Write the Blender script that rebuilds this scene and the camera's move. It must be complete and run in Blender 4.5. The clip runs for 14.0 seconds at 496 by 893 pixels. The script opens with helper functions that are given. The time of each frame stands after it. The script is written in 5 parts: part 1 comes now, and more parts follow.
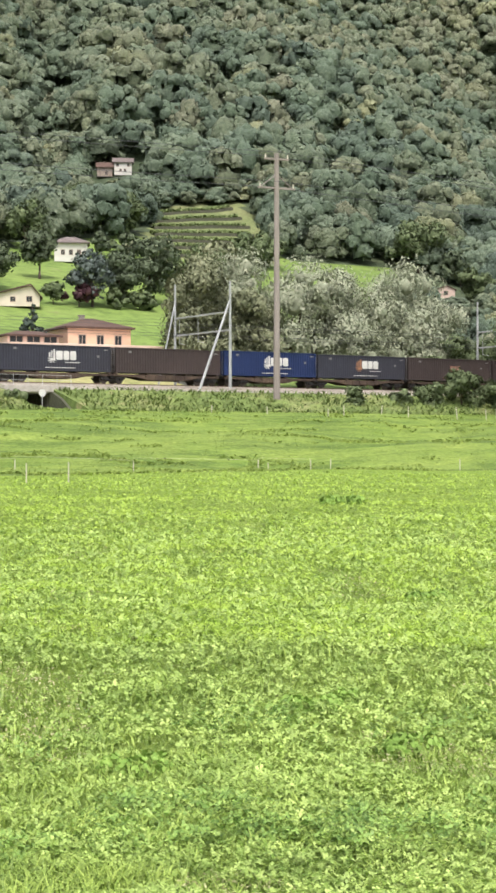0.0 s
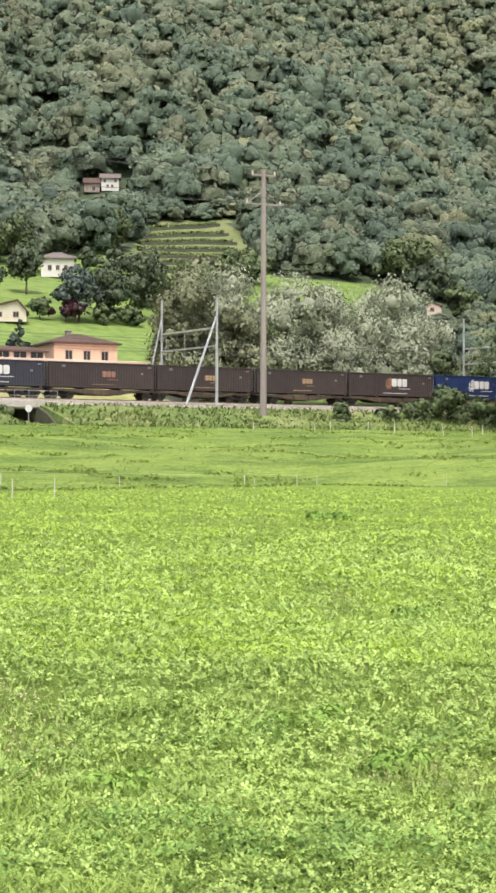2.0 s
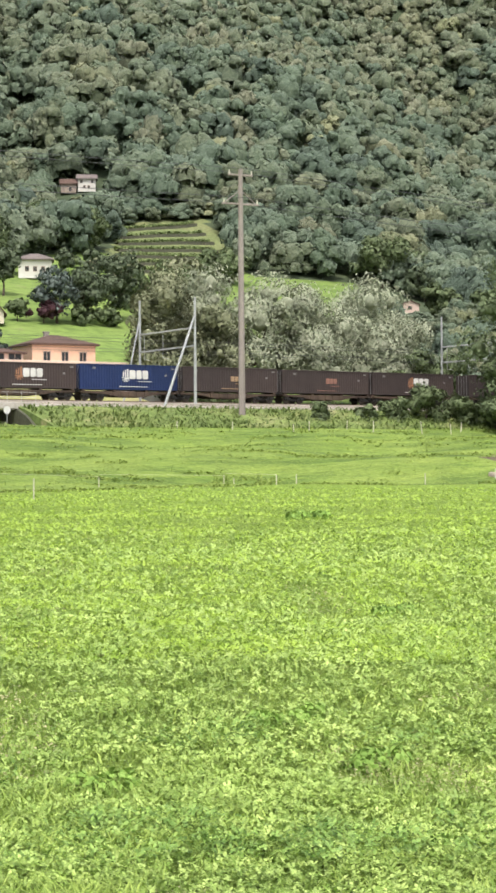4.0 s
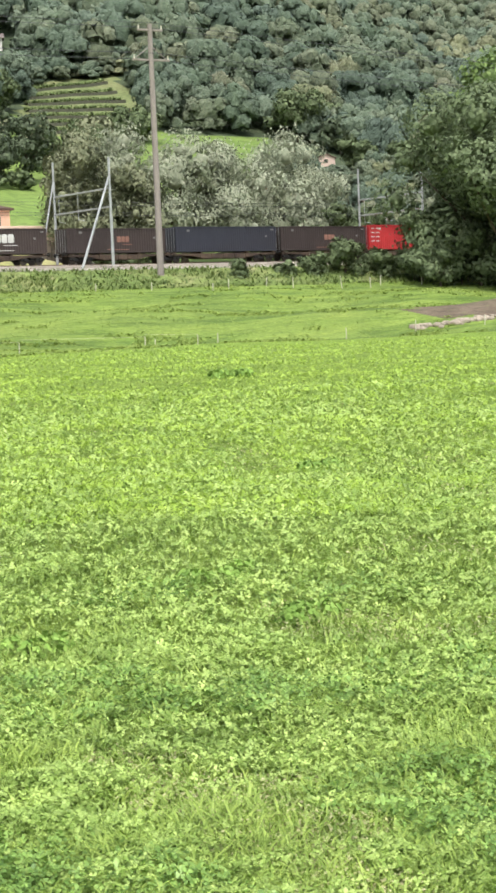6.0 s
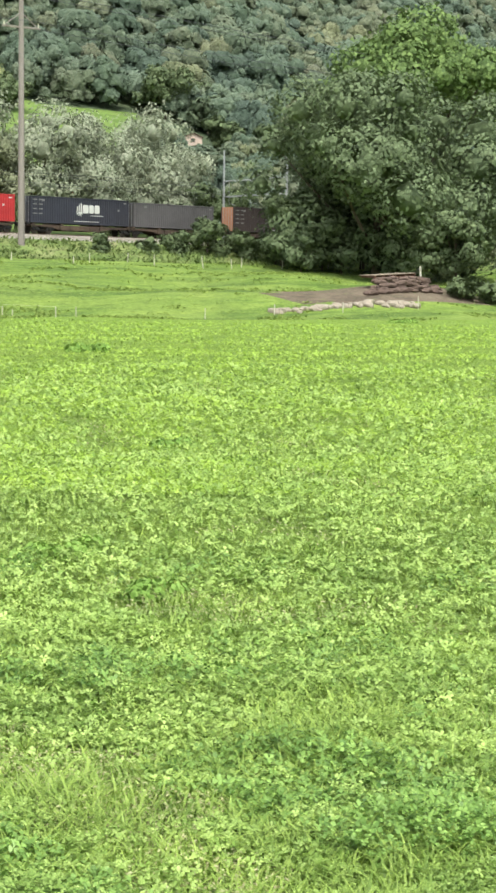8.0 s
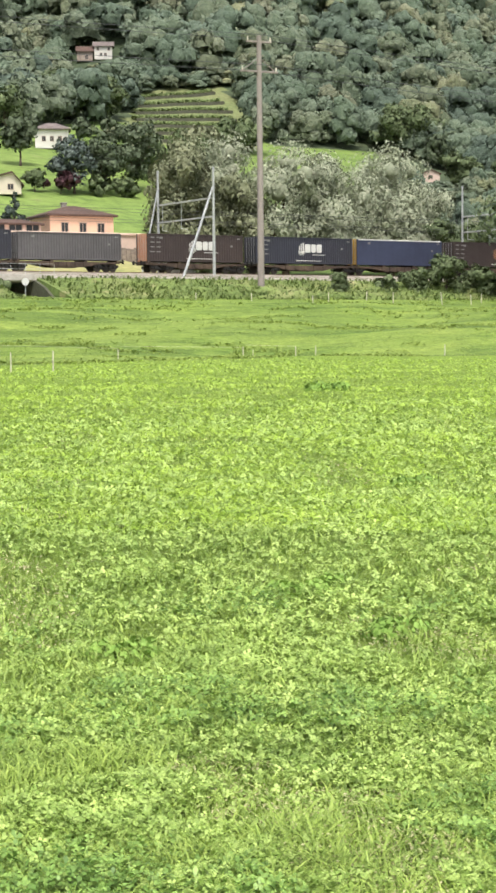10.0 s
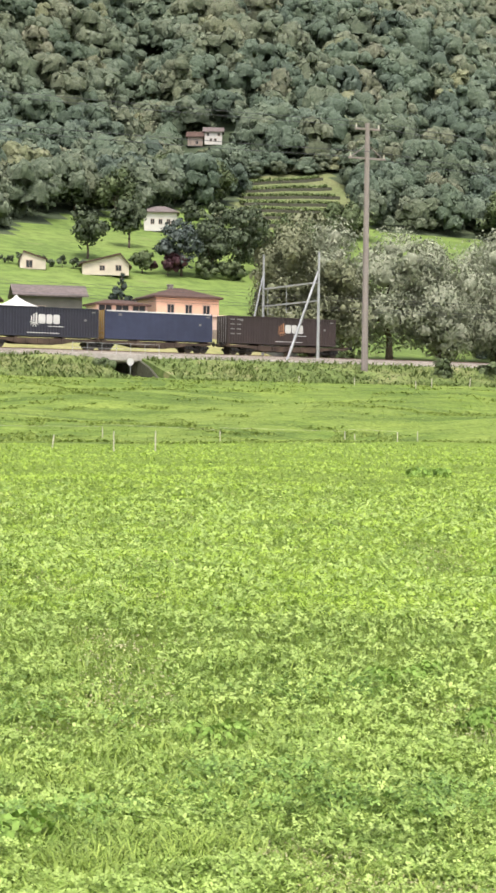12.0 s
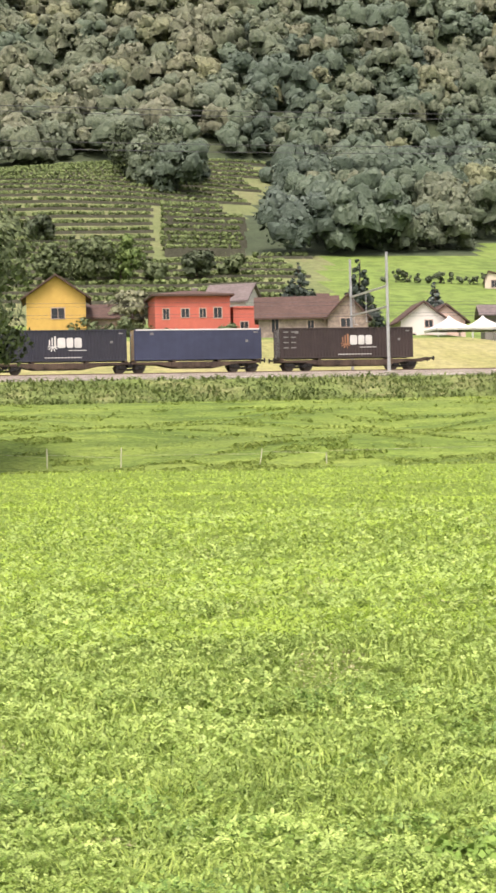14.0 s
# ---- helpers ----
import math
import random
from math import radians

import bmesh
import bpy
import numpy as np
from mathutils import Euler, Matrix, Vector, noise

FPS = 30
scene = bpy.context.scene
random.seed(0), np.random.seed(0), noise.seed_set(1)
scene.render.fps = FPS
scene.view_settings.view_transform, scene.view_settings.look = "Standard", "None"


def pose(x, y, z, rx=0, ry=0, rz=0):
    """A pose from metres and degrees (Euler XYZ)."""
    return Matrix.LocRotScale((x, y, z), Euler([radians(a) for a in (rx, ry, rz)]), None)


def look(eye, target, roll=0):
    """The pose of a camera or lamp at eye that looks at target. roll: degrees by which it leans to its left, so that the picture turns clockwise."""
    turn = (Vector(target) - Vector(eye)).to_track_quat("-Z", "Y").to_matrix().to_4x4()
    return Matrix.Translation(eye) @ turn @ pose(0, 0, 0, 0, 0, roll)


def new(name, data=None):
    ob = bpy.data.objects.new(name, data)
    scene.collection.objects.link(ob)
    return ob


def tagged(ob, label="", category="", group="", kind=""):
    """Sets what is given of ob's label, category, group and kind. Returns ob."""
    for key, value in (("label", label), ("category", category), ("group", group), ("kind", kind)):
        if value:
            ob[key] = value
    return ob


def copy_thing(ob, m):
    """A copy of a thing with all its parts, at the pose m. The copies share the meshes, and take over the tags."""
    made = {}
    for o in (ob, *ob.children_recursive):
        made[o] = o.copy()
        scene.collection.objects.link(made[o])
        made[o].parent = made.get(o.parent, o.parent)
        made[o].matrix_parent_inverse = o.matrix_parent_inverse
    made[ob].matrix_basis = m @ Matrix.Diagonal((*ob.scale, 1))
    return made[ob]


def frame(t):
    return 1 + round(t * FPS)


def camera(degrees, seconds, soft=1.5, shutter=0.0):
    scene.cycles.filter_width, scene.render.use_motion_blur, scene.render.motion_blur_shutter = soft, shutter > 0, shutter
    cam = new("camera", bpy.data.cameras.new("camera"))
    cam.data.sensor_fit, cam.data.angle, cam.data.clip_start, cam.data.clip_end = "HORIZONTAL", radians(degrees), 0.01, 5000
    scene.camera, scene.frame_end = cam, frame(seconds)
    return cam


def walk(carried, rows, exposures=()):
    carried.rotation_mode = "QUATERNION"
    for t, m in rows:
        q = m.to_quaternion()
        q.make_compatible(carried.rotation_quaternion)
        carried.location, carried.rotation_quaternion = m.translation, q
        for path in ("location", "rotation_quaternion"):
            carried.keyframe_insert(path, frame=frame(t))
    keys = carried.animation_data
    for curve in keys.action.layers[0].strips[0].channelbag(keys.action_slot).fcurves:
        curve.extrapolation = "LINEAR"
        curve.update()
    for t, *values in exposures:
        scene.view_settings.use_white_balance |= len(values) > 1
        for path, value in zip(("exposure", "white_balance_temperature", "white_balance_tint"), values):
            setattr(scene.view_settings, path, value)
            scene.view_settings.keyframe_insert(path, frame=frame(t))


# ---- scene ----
# World: the railway runs along x at y = 158; the eye stands at the origin, 1.65 m over the field.
cam = camera(16.52, 14.0, soft=2.8, shutter=0.12)
EYE, FACING = 1.65, -32.0
ROWS = [  # seconds, yaw, pitch, roll
    (0.0, 0.0, 0.091, -0.064), (0.5, -0.585, -0.741, -0.455), (1.0, -1.171, 0.554, -0.398),
    (1.5, -0.175, 0.466, 0.602), (2.0, -0.458, 0.624, 0.084), (2.2, -0.758, 0.987, 0.02),
    (4.3, -1.415, 0.441, -0.649), (4.5, -2.082, 0.411, -0.684), (5.0, -3.639, -0.003, -1.238),
    (5.5, -5.245, -1.635, -2.227), (6.0, -3.628, -4.171, -2.428), (6.5, -4.904, -5.402, -2.706),
    (7.0, -8.467, -5.585, -2.77), (7.5, -9.968, -5.173, -1.15), (8.0, -8.554, -4.95, 0.642),
    (8.5, -5.533, -4.169, 0.355), (8.7, -4.464, -3.796, 0.25), (10.8, 0.963, -3.517, -0.583),
    (11.0, 1.348, -3.074, -0.449), (11.5, 2.465, -1.221, -0.279), (12.0, 2.896, -0.906, 0.673),
    (12.5, 5.134, -1.676, 1.071), (12.8, 8.65, -1.661, 0.452), (13.0, 11.315, -1.439, -0.177),
    (13.2, 13.513, -1.007, -0.741), (13.5, 15.458, -0.502, -0.842), (14.0, 18.588, -0.11, -1.437),
]
walk(cam, [(t, pose(0, 0, EYE, 90 + pitch, 0, FACING + yaw) @ pose(0, 0, 0, 0, 0, roll)) for t, yaw, pitch, roll in ROWS],
     exposures=[(0.0, 1.15, 6500, 11), (5.0, 1.15, 6500, 9), (6.5, 1.13, 6300, 6), (8.0, 1.17, 6350, 1), (9.5, 1.17, 6500, 7), (11.0, 1.15, 6500, 11), (12.5, 1.09, 6550, 15), (13.0, 1.08, 6750, 17), (13.5, 1.12, 6900, 16), (14.0, 1.2, 6900, 20)])

# ---- world and sun: a bright overcast sky ----
world = bpy.data.worlds.new("world")
scene.world = world
world.use_nodes = True
wn = world.node_tree.nodes
sky = wn.new("ShaderNodeTexSky")
sky.sky_type, sky.sun_disc = "NISHITA", False
sky.sun_elevation, sky.sun_rotation = radians(64), radians(205)
sky.air_density, sky.dust_density, sky.ozone_density = 1.0, 4.0, 1.0
mute = wn.new("ShaderNodeHueSaturation")
mute.inputs["Saturation"].default_value = 0.35
world.node_tree.links.new(sky.outputs[0], mute.inputs["Color"])
world.node_tree.links.new(mute.outputs[0], wn["Background"].inputs["Color"])
wn["Background"].inputs["Strength"].default_value = 0.13
sun_data = bpy.data.lights.new("sun", "SUN")
sun_data.energy, sun_data.angle, sun_data.color = 1.3, radians(14), (1.0, 0.96, 0.88)
sun = new("sun", sun_data)
sun.matrix_basis = look((0, 0, 300), (60, 130, 0))


# ---- materials ----
def base_material(name, rough=0.9, metal=0.0):
    m = bpy.data.materials.new(name)
    m.use_nodes = True
    b = m.node_tree.nodes["Principled BSDF"]
    b.inputs["Roughness"].default_value = rough
    b.inputs["Metallic"].default_value = metal
    b.inputs["Specular IOR Level"].default_value = 0.3
    return m, m.node_tree, b


def ramp(tree, source, stops):
    r = tree.nodes.new("ShaderNodeValToRGB")
    e = r.color_ramp.elements
    while len(e) < len(stops):
        e.new(0.5)
    for el, (p, c) in zip(e, stops):
        el.position, el.color = p, (*c, 1)
    tree.links.new(source, r.inputs["Fac"])
    return r.outputs["Color"]


def noise_at(tree, scale, detail=4.0, rough=0.55, stretch=None, coords="Object"):
    tc = tree.nodes.new("ShaderNodeTexCoord") if coords != "World" else tree.nodes.new("ShaderNodeNewGeometry")
    n = tree.nodes.new("ShaderNodeTexNoise")
    n.inputs["Scale"].default_value, n.inputs["Detail"].default_value, n.inputs["Roughness"].default_value = scale, detail, rough
    source = tc.outputs["Position"] if coords == "World" else tc.outputs[coords]
    if stretch:
        mp = tree.nodes.new("ShaderNodeMapping")
        mp.inputs["Scale"].default_value = stretch
        tree.links.new(source, mp.inputs["Vector"])
        source = mp.outputs["Vector"]
    tree.links.new(source, n.inputs["Vector"])
    return n.outputs["Fac"]


def mixed(tree, fac, a, b, mode="MIX"):
    n = tree.nodes.new("ShaderNodeMix")
    n.data_type, n.blend_type = "RGBA", mode
    for value, socket in ((fac, n.inputs["Factor"]), (a, n.inputs["A"]), (b, n.inputs["B"])):
        if isinstance(value, bpy.types.NodeSocket):
            tree.links.new(value, socket)
        elif isinstance(value, tuple):
            socket.default_value = (*value, 1)
        else:
            socket.default_value = value
    return n.outputs["Result"]


def bump(tree, b, height, strength, distance):
    n = tree.nodes.new("ShaderNodeBump")
    n.inputs["Strength"].default_value, n.inputs["Distance"].default_value = strength, distance
    tree.links.new(height, n.inputs["Height"])
    tree.links.new(n.outputs["Normal"], b.inputs["Normal"])


def worn(name, colour, rough=0.8, metal=0.0, grain=6.0, blotch=0.5, spread=0.25, relief=0.2, dirt=None, stretch=None):
    """A surface of one colour with grain, blotches and a little relief."""
    m, tree, b = base_material(name, rough, metal)
    colour = tuple(c * 0.86 for c in colour)
    dark = tuple(c * (1 - spread) for c in colour)
    light = tuple(min(1, c * (1 + spread)) for c in colour)
    g = noise_at(tree, grain, 6, 0.65, stretch)
    c = ramp(tree, g, [(0.3, dark), (0.7, light)])
    f = noise_at(tree, blotch, 5, 0.6, stretch)
    r = ramp(tree, f, [(0.42, (0, 0, 0)), (0.75, (0.7, 0.7, 0.7))])
    c = mixed(tree, r, c, dirt if dirt else tuple(v * 0.6 for v in colour))
    tree.links.new(c, b.inputs["Base Color"])
    if relief:
        bump(tree, b, g, relief, 0.02)
    return m


def leafy(name, dark, light, glow=0.25, patch=0.25, tone=False, rough=0.65, low=0.62, mottle=0.0):
    """Foliage: every leaf clump has its own tone, and patches of crown differ; a little light comes through."""
    m, tree, b = base_material(name, rough)
    geo = tree.nodes.new("ShaderNodeNewGeometry")
    c = ramp(tree, geo.outputs["Random Per Island"], [(0.0, dark), (1.0, light)])
    n = noise_at(tree, patch, 3, 0.6, coords="World")
    f = ramp(tree, n, [(0.35, (0, 0, 0)), (0.7, (1, 1, 1))])
    mid = tuple(0.5 * (a + q) for a, q in zip(dark, light))
    c = mixed(tree, mixed(tree, 0.55, f, (0, 0, 0)), c, tuple(v * 1.25 for v in mid))
    n2 = noise_at(tree, patch * 3.1, 4, 0.65, coords="World")
    c = mixed(tree, 1.0, c, ramp(tree, n2, [(0.36, (low, low * 1.06, low * 0.97)), (0.60, (1.12, 1.1, 1.1))]), "MULTIPLY")
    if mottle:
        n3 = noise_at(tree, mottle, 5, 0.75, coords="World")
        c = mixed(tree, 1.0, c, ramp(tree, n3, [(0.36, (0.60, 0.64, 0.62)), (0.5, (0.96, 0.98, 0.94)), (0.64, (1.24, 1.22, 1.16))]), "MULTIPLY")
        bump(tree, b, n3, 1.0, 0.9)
    if tone:
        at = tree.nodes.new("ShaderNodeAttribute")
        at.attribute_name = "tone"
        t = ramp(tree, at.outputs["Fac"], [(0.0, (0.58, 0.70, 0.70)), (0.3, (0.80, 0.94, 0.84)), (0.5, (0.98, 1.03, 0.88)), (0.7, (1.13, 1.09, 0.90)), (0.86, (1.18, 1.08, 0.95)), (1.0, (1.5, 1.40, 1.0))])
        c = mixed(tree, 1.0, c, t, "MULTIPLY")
    tree.links.new(c, b.inputs["Base Color"])
    through_leaf = tree.nodes.new("ShaderNodeBsdfTranslucent")
    tree.links.new(c, through_leaf.inputs["Color"])
    mx = tree.nodes.new("ShaderNodeMixShader")
    mx.inputs["Fac"].default_value = glow
    out = tree.nodes["Material Output"]
    tree.links.new(b.outputs[0], mx.inputs[1])
    tree.links.new(through_leaf.outputs[0], mx.inputs[2])
    tree.links.new(mx.outputs[0], out.inputs["Surface"])
    return m


def streaked(name, stops, spot):
    """Long grass seen flat: streaks drawn out along the slope, with soft patches; they also paint in the ledges'
    shading.
    """
    m, tree, b = base_material(name, 0.95)
    # Grass tones; the broad streaks also stand in for weak shading on the undulations.
    a = noise_at(tree, 0.11, 4, 0.6, coords="World")
    s = noise_at(tree, 0.9, 6, 0.7, stretch=(0.35, 1.3, 1.0), coords="World")
    g = noise_at(tree, 3.0, 5, 0.7, coords="World")
    c = ramp(tree, s, [(0.40, stops[0]), (0.5, stops[1]), (0.60, stops[2])])
    c = mixed(tree, ramp(tree, a, [(0.35, (0, 0, 0)), (0.68, (0.6, 0.6, 0.6))]), c, spot)
    c = mixed(tree, 1.0, c, ramp(tree, g, [(0.38, (0.66, 0.70, 0.62)), (0.60, (1.12, 1.12, 1.1))]), "MULTIPLY")
    band = noise_at(tree, 0.17, 3, 0.6, stretch=(0.35, 1.6, 0.3), coords="World")
    c = mixed(tree, 1.0, c, ramp(tree, band, [(0.38, (0.55, 0.62, 0.54)), (0.52, (0.92, 0.94, 0.88)), (0.66, (1.12, 1.08, 1.04))]), "MULTIPLY")
    tree.links.new(c, b.inputs["Base Color"])
    bump(tree, b, s, 0.8, 0.3)
    return m


def soil(name, stops, scale, fine, relief=0.6, spot=None):
    """Ground cover: large soft patches under a fine, uneven grain."""
    m, tree, b = base_material(name, 0.95)
    a = noise_at(tree, scale, 5, 0.6, coords="World")
    g = noise_at(tree, fine, 6, 0.7, coords="World")
    c = ramp(tree, a, [(0.38, stops[0]), (0.5, stops[1]), (0.62, stops[2])])
    d = ramp(tree, g, [(0.38, tuple(v * 0.55 for v in stops[1])), (0.62, tuple(min(1, v * 1.35) for v in stops[1]))])
    c = mixed(tree, 0.5, c, d)
    if spot:
        s = noise_at(tree, scale * 2.7, 4, 0.7, coords="World")
        c = mixed(tree, ramp(tree, s, [(0.6, (0, 0, 0)), (0.72, (0.8, 0.8, 0.8))]), c, spot)
    tree.links.new(c, b.inputs["Base Color"])
    bump(tree, b, g, relief, 0.15)
    return m


M_FIELD = soil("clover_field", [(0.165, 0.26, 0.037), (0.23, 0.34, 0.048), (0.285, 0.385, 0.065)], 0.55, 22.0, 1.0, (0.28, 0.24, 0.12))
M_MEADOW = streaked("meadow", [(0.11, 0.17, 0.033), (0.165, 0.24, 0.042), (0.215, 0.285, 0.06)], (0.215, 0.27, 0.065))
M_HILL_MEADOW = soil("mown_meadow", [(0.10, 0.155, 0.036), (0.14, 0.205, 0.045), (0.18, 0.24, 0.06)], 0.05, 0.4, 0.6, (0.18, 0.19, 0.08))
M_VERGE = soil("verge", [(0.10, 0.15, 0.04), (0.16, 0.21, 0.06), (0.27, 0.26, 0.12)], 0.16, 1.5, 1.0, (0.34, 0.29, 0.16))
M_WOODS = soil("woodland_floor", [(0.045, 0.062, 0.032), (0.055, 0.075, 0.038), (0.075, 0.09, 0.045)], 0.05, 0.6, 0.8)
M_VINE_SOIL = soil("terrace_ground", [(0.11, 0.14, 0.05), (0.15, 0.175, 0.07), (0.20, 0.20, 0.095)], 0.06, 0.9, 0.8, (0.24, 0.20, 0.12))
M_STRAW = soil("dry_grass", [(0.20, 0.22, 0.075), (0.27, 0.26, 0.10), (0.34, 0.31, 0.15)], 0.12, 1.2, 0.7)
M_EARTH = soil("bare_earth", [(0.085, 0.066, 0.046), (0.135, 0.102, 0.072), (0.20, 0.155, 0.112)], 0.4, 2.0, 1.0, (0.15, 0.19, 0.06))
M_BALLAST = soil("ballast", [(0.22, 0.19, 0.155), (0.30, 0.26, 0.215), (0.37, 0.33, 0.28)], 0.5, 9.0, 1.0)
M_CONCRETE = worn("concrete", (0.52, 0.47, 0.42), 0.9, grain=3.0, blotch=0.4, spread=0.2)
M_STONE = worn("stone", (0.38, 0.34, 0.30), 0.9, grain=4.0, blotch=0.8, spread=0.35, relief=0.5)
M_POLE = worn("weathered_timber", (0.33, 0.28, 0.26), 0.85, grain=8.0, blotch=0.3, spread=0.25, stretch=(4, 4, 0.25))
M_STEEL = worn("galvanised_steel", (0.55, 0.55, 0.56), 0.5, 0.5, grain=3.0, blotch=0.4, spread=0.12, relief=0.05)
M_WIRE = worn("wire", (0.12, 0.12, 0.13), 0.5, 0.6, spread=0.1, relief=0)
M_RAIL = worn("rail_steel", (0.28, 0.20, 0.15), 0.5, 0.6, spread=0.3, relief=0.1)
M_SLEEPER = worn("sleeper", (0.30, 0.26, 0.22), 0.9, spread=0.3)
M_BARK = worn("bark", (0.13, 0.10, 0.075), 0.95, grain=5.0, blotch=0.8, spread=0.4, relief=0.8, stretch=(2, 2, 0.4))
M_PLANK = worn("weathered_planks", (0.30, 0.235, 0.175), 0.9, grain=8.0, blotch=0.5, spread=0.3, stretch=(0.4, 4, 4))
M_POST = worn("pale_fence_post", (0.66, 0.62, 0.50), 0.85, grain=10.0, spread=0.2)
M_GLASS = worn("window_glass", (0.04, 0.045, 0.05), 0.15, spread=0.2, relief=0)
M_WHITE = worn("white_render", (0.78, 0.74, 0.68), 0.9, grain=2.0, blotch=0.25, spread=0.06)
M_CREAM = worn("cream_render", (0.78, 0.68, 0.55), 0.9, grain=2.0, blotch=0.25, spread=0.07)
M_PEACH = worn("peach_render", (0.80, 0.53, 0.38), 0.9, grain=2.0, blotch=0.2, spread=0.06)
M_PINK = worn("pale_pink_render", (0.80, 0.60, 0.50), 0.9, grain=2.0, blotch=0.2, spread=0.07)
M_RED = worn("coral_red_render", (0.64, 0.17, 0.12), 0.9, grain=2.0, blotch=0.2, spread=0.08)
M_YELLOW = worn("yellow_render", (0.66, 0.43, 0.12), 0.9, grain=2.0, blotch=0.2, spread=0.06)
M_GREY_WALL = worn("grey_render", (0.25, 0.23, 0.205), 0.9, grain=2.0, blotch=0.3, spread=0.08)
M_RUBBLE = worn("rubble_stone_wall", (0.33, 0.265, 0.22), 0.95, grain=2.2, blotch=0.9, spread=0.4, relief=0.6)
M_ROOF = worn("brown_roof_tiles", (0.115, 0.072, 0.058), 0.9, grain=3.0, blotch=0.4, spread=0.3, relief=0.4)
M_ROOF_GREY = worn("grey_stone_roof", (0.19, 0.155, 0.145), 0.9, grain=2.5, blotch=0.5, spread=0.3, relief=0.5)
M_FRAME = worn("window_frame_paint", (0.55, 0.42, 0.34), 0.7, spread=0.1)
M_SHUTTER = worn("shutter_paint", (0.20, 0.10, 0.07), 0.7, spread=0.2)
M_TENT = worn("tent_canvas", (0.80, 0.78, 0.72), 0.8, grain=1.5, blotch=0.5, spread=0.06)
M_ZINC = worn("blue_sheet_roof", (0.50, 0.56, 0.66), 0.5, 0.2, grain=1.0, spread=0.08)
M_UNDER = worn("wagon_frame_paint", (0.065, 0.045, 0.036), 0.8, grain=3.0, blotch=0.7, spread=0.4, dirt=(0.16, 0.11, 0.075))
M_BOGIE = worn("bogie_grime", (0.020, 0.018, 0.017), 0.8, grain=5.0, spread=0.4)
M_WHEEL = worn("wheel_steel", (0.12, 0.10, 0.09), 0.5, 0.5, spread=0.3)
M_BOX_BROWN = worn("brown_container_paint", (0.052, 0.038, 0.037), 0.65, grain=1.5, blotch=0.25, spread=0.15, dirt=(0.066, 0.046, 0.042), relief=0.05)
M_BOX_GREY = worn("slate_container_paint", (0.038, 0.039, 0.055), 0.6, grain=1.5, blotch=0.25, spread=0.12, dirt=(0.036, 0.034, 0.043), relief=0.05)
M_BOX_BLUE = worn("blue_container_paint", (0.016, 0.032, 0.11), 0.55, grain=1.5, blotch=0.25, spread=0.12, relief=0.05)
M_BOX_RED = worn("red_container_paint", (0.58, 0.045, 0.05), 0.55, grain=1.5, blotch=0.25, spread=0.10, relief=0.05)
M_BOX_ASH = worn("ash_container_paint", (0.12, 0.11, 0.115), 0.65, grain=1.5, blotch=0.3, spread=0.12, relief=0.05)
M_CURTAIN = worn("blue_grey_curtain", (0.050, 0.058, 0.105), 0.6, grain=1.0, blotch=0.3, spread=0.10, relief=0.1)
M_OCHRE = worn("ochre_end_paint", (0.55, 0.33, 0.06), 0.7, spread=0.12)
M_ORANGE = worn("orange_end_paint", (0.62, 0.30, 0.18), 0.7, spread=0.12)
M_MARK = worn("white_marking", (0.74, 0.72, 0.69), 0.7, spread=0.04, relief=0)
M_MARK_DIM = worn("faded_marking", (0.33, 0.17, 0.13), 0.8, spread=0.3, relief=0)
M_MARK_GREY = worn("grey_marking", (0.24, 0.23, 0.225), 0.8, spread=0.2, relief=0)
M_MARK_GOLD = worn("faded_gold_marking", (0.42, 0.28, 0.17), 0.8, spread=0.3, relief=0)
M_MARK_ORANGE = worn("orange_marking", (0.42, 0.21, 0.12), 0.7, spread=0.15, relief=0)
# Forest greens lifted and greyed: aerial haze over the slope is put into their colour.
M_LEAF_FOREST = leafy("hazed_forest_leaves", (0.130, 0.148, 0.114), (0.172, 0.190, 0.146), 0.1, 0.03, tone=True, low=0.8)
M_CANOPY = leafy("hazed_forest_canopy", (0.124, 0.142, 0.110), (0.163, 0.180, 0.140), 0.05, 0.03, tone=True, low=0.8, mottle=1.1)
M_LEAF_BIG = leafy("big_tree_leaves", (0.120, 0.158, 0.078), (0.185, 0.232, 0.115), 0.22)
M_LEAF_DARK = leafy("dark_leaves", (0.060, 0.080, 0.045), (0.110, 0.140, 0.075), 0.12)
M_LEAF_MID = leafy("green_leaves", (0.085, 0.115, 0.050), (0.155, 0.195, 0.090), 0.15)
M_LEAF_BRIGHT = leafy("bright_leaves", (0.10, 0.160, 0.045), (0.215, 0.30, 0.09), 0.22)
M_LEAF_WILLOW = leafy("silver_willow_leaves", (0.285, 0.305, 0.215), (0.345, 0.365, 0.265), 0.25, low=0.85)
M_LEAF_DULL = leafy("dull_brownish_leaves", (0.15, 0.165, 0.09), (0.27, 0.28, 0.17), 0.15)
M_LEAF_CONIFER = leafy("conifer_needles", (0.022, 0.036, 0.028), (0.075, 0.100, 0.075), 0.1)
M_LEAF_BLUE = leafy("blue_conifer_needles", (0.055, 0.075, 0.068), (0.14, 0.17, 0.15), 0.1)
M_LEAF_PURPLE = leafy("purple_leaves", (0.035, 0.014, 0.018), (0.11, 0.045, 0.055), 0.15)
M_DRYSTONE = worn("dark_dry_stone", (0.10, 0.10, 0.068), 0.95, grain=3.0, blotch=0.8, spread=0.35)
M_DRY_STALK = leafy("dry_stalks", (0.36, 0.33, 0.17), (0.60, 0.56, 0.34), 0.2, 0.6, low=0.75)
M_LEAF_VINE = leafy("vine_leaves", (0.125, 0.175, 0.058), (0.19, 0.245, 0.09), 0.2)
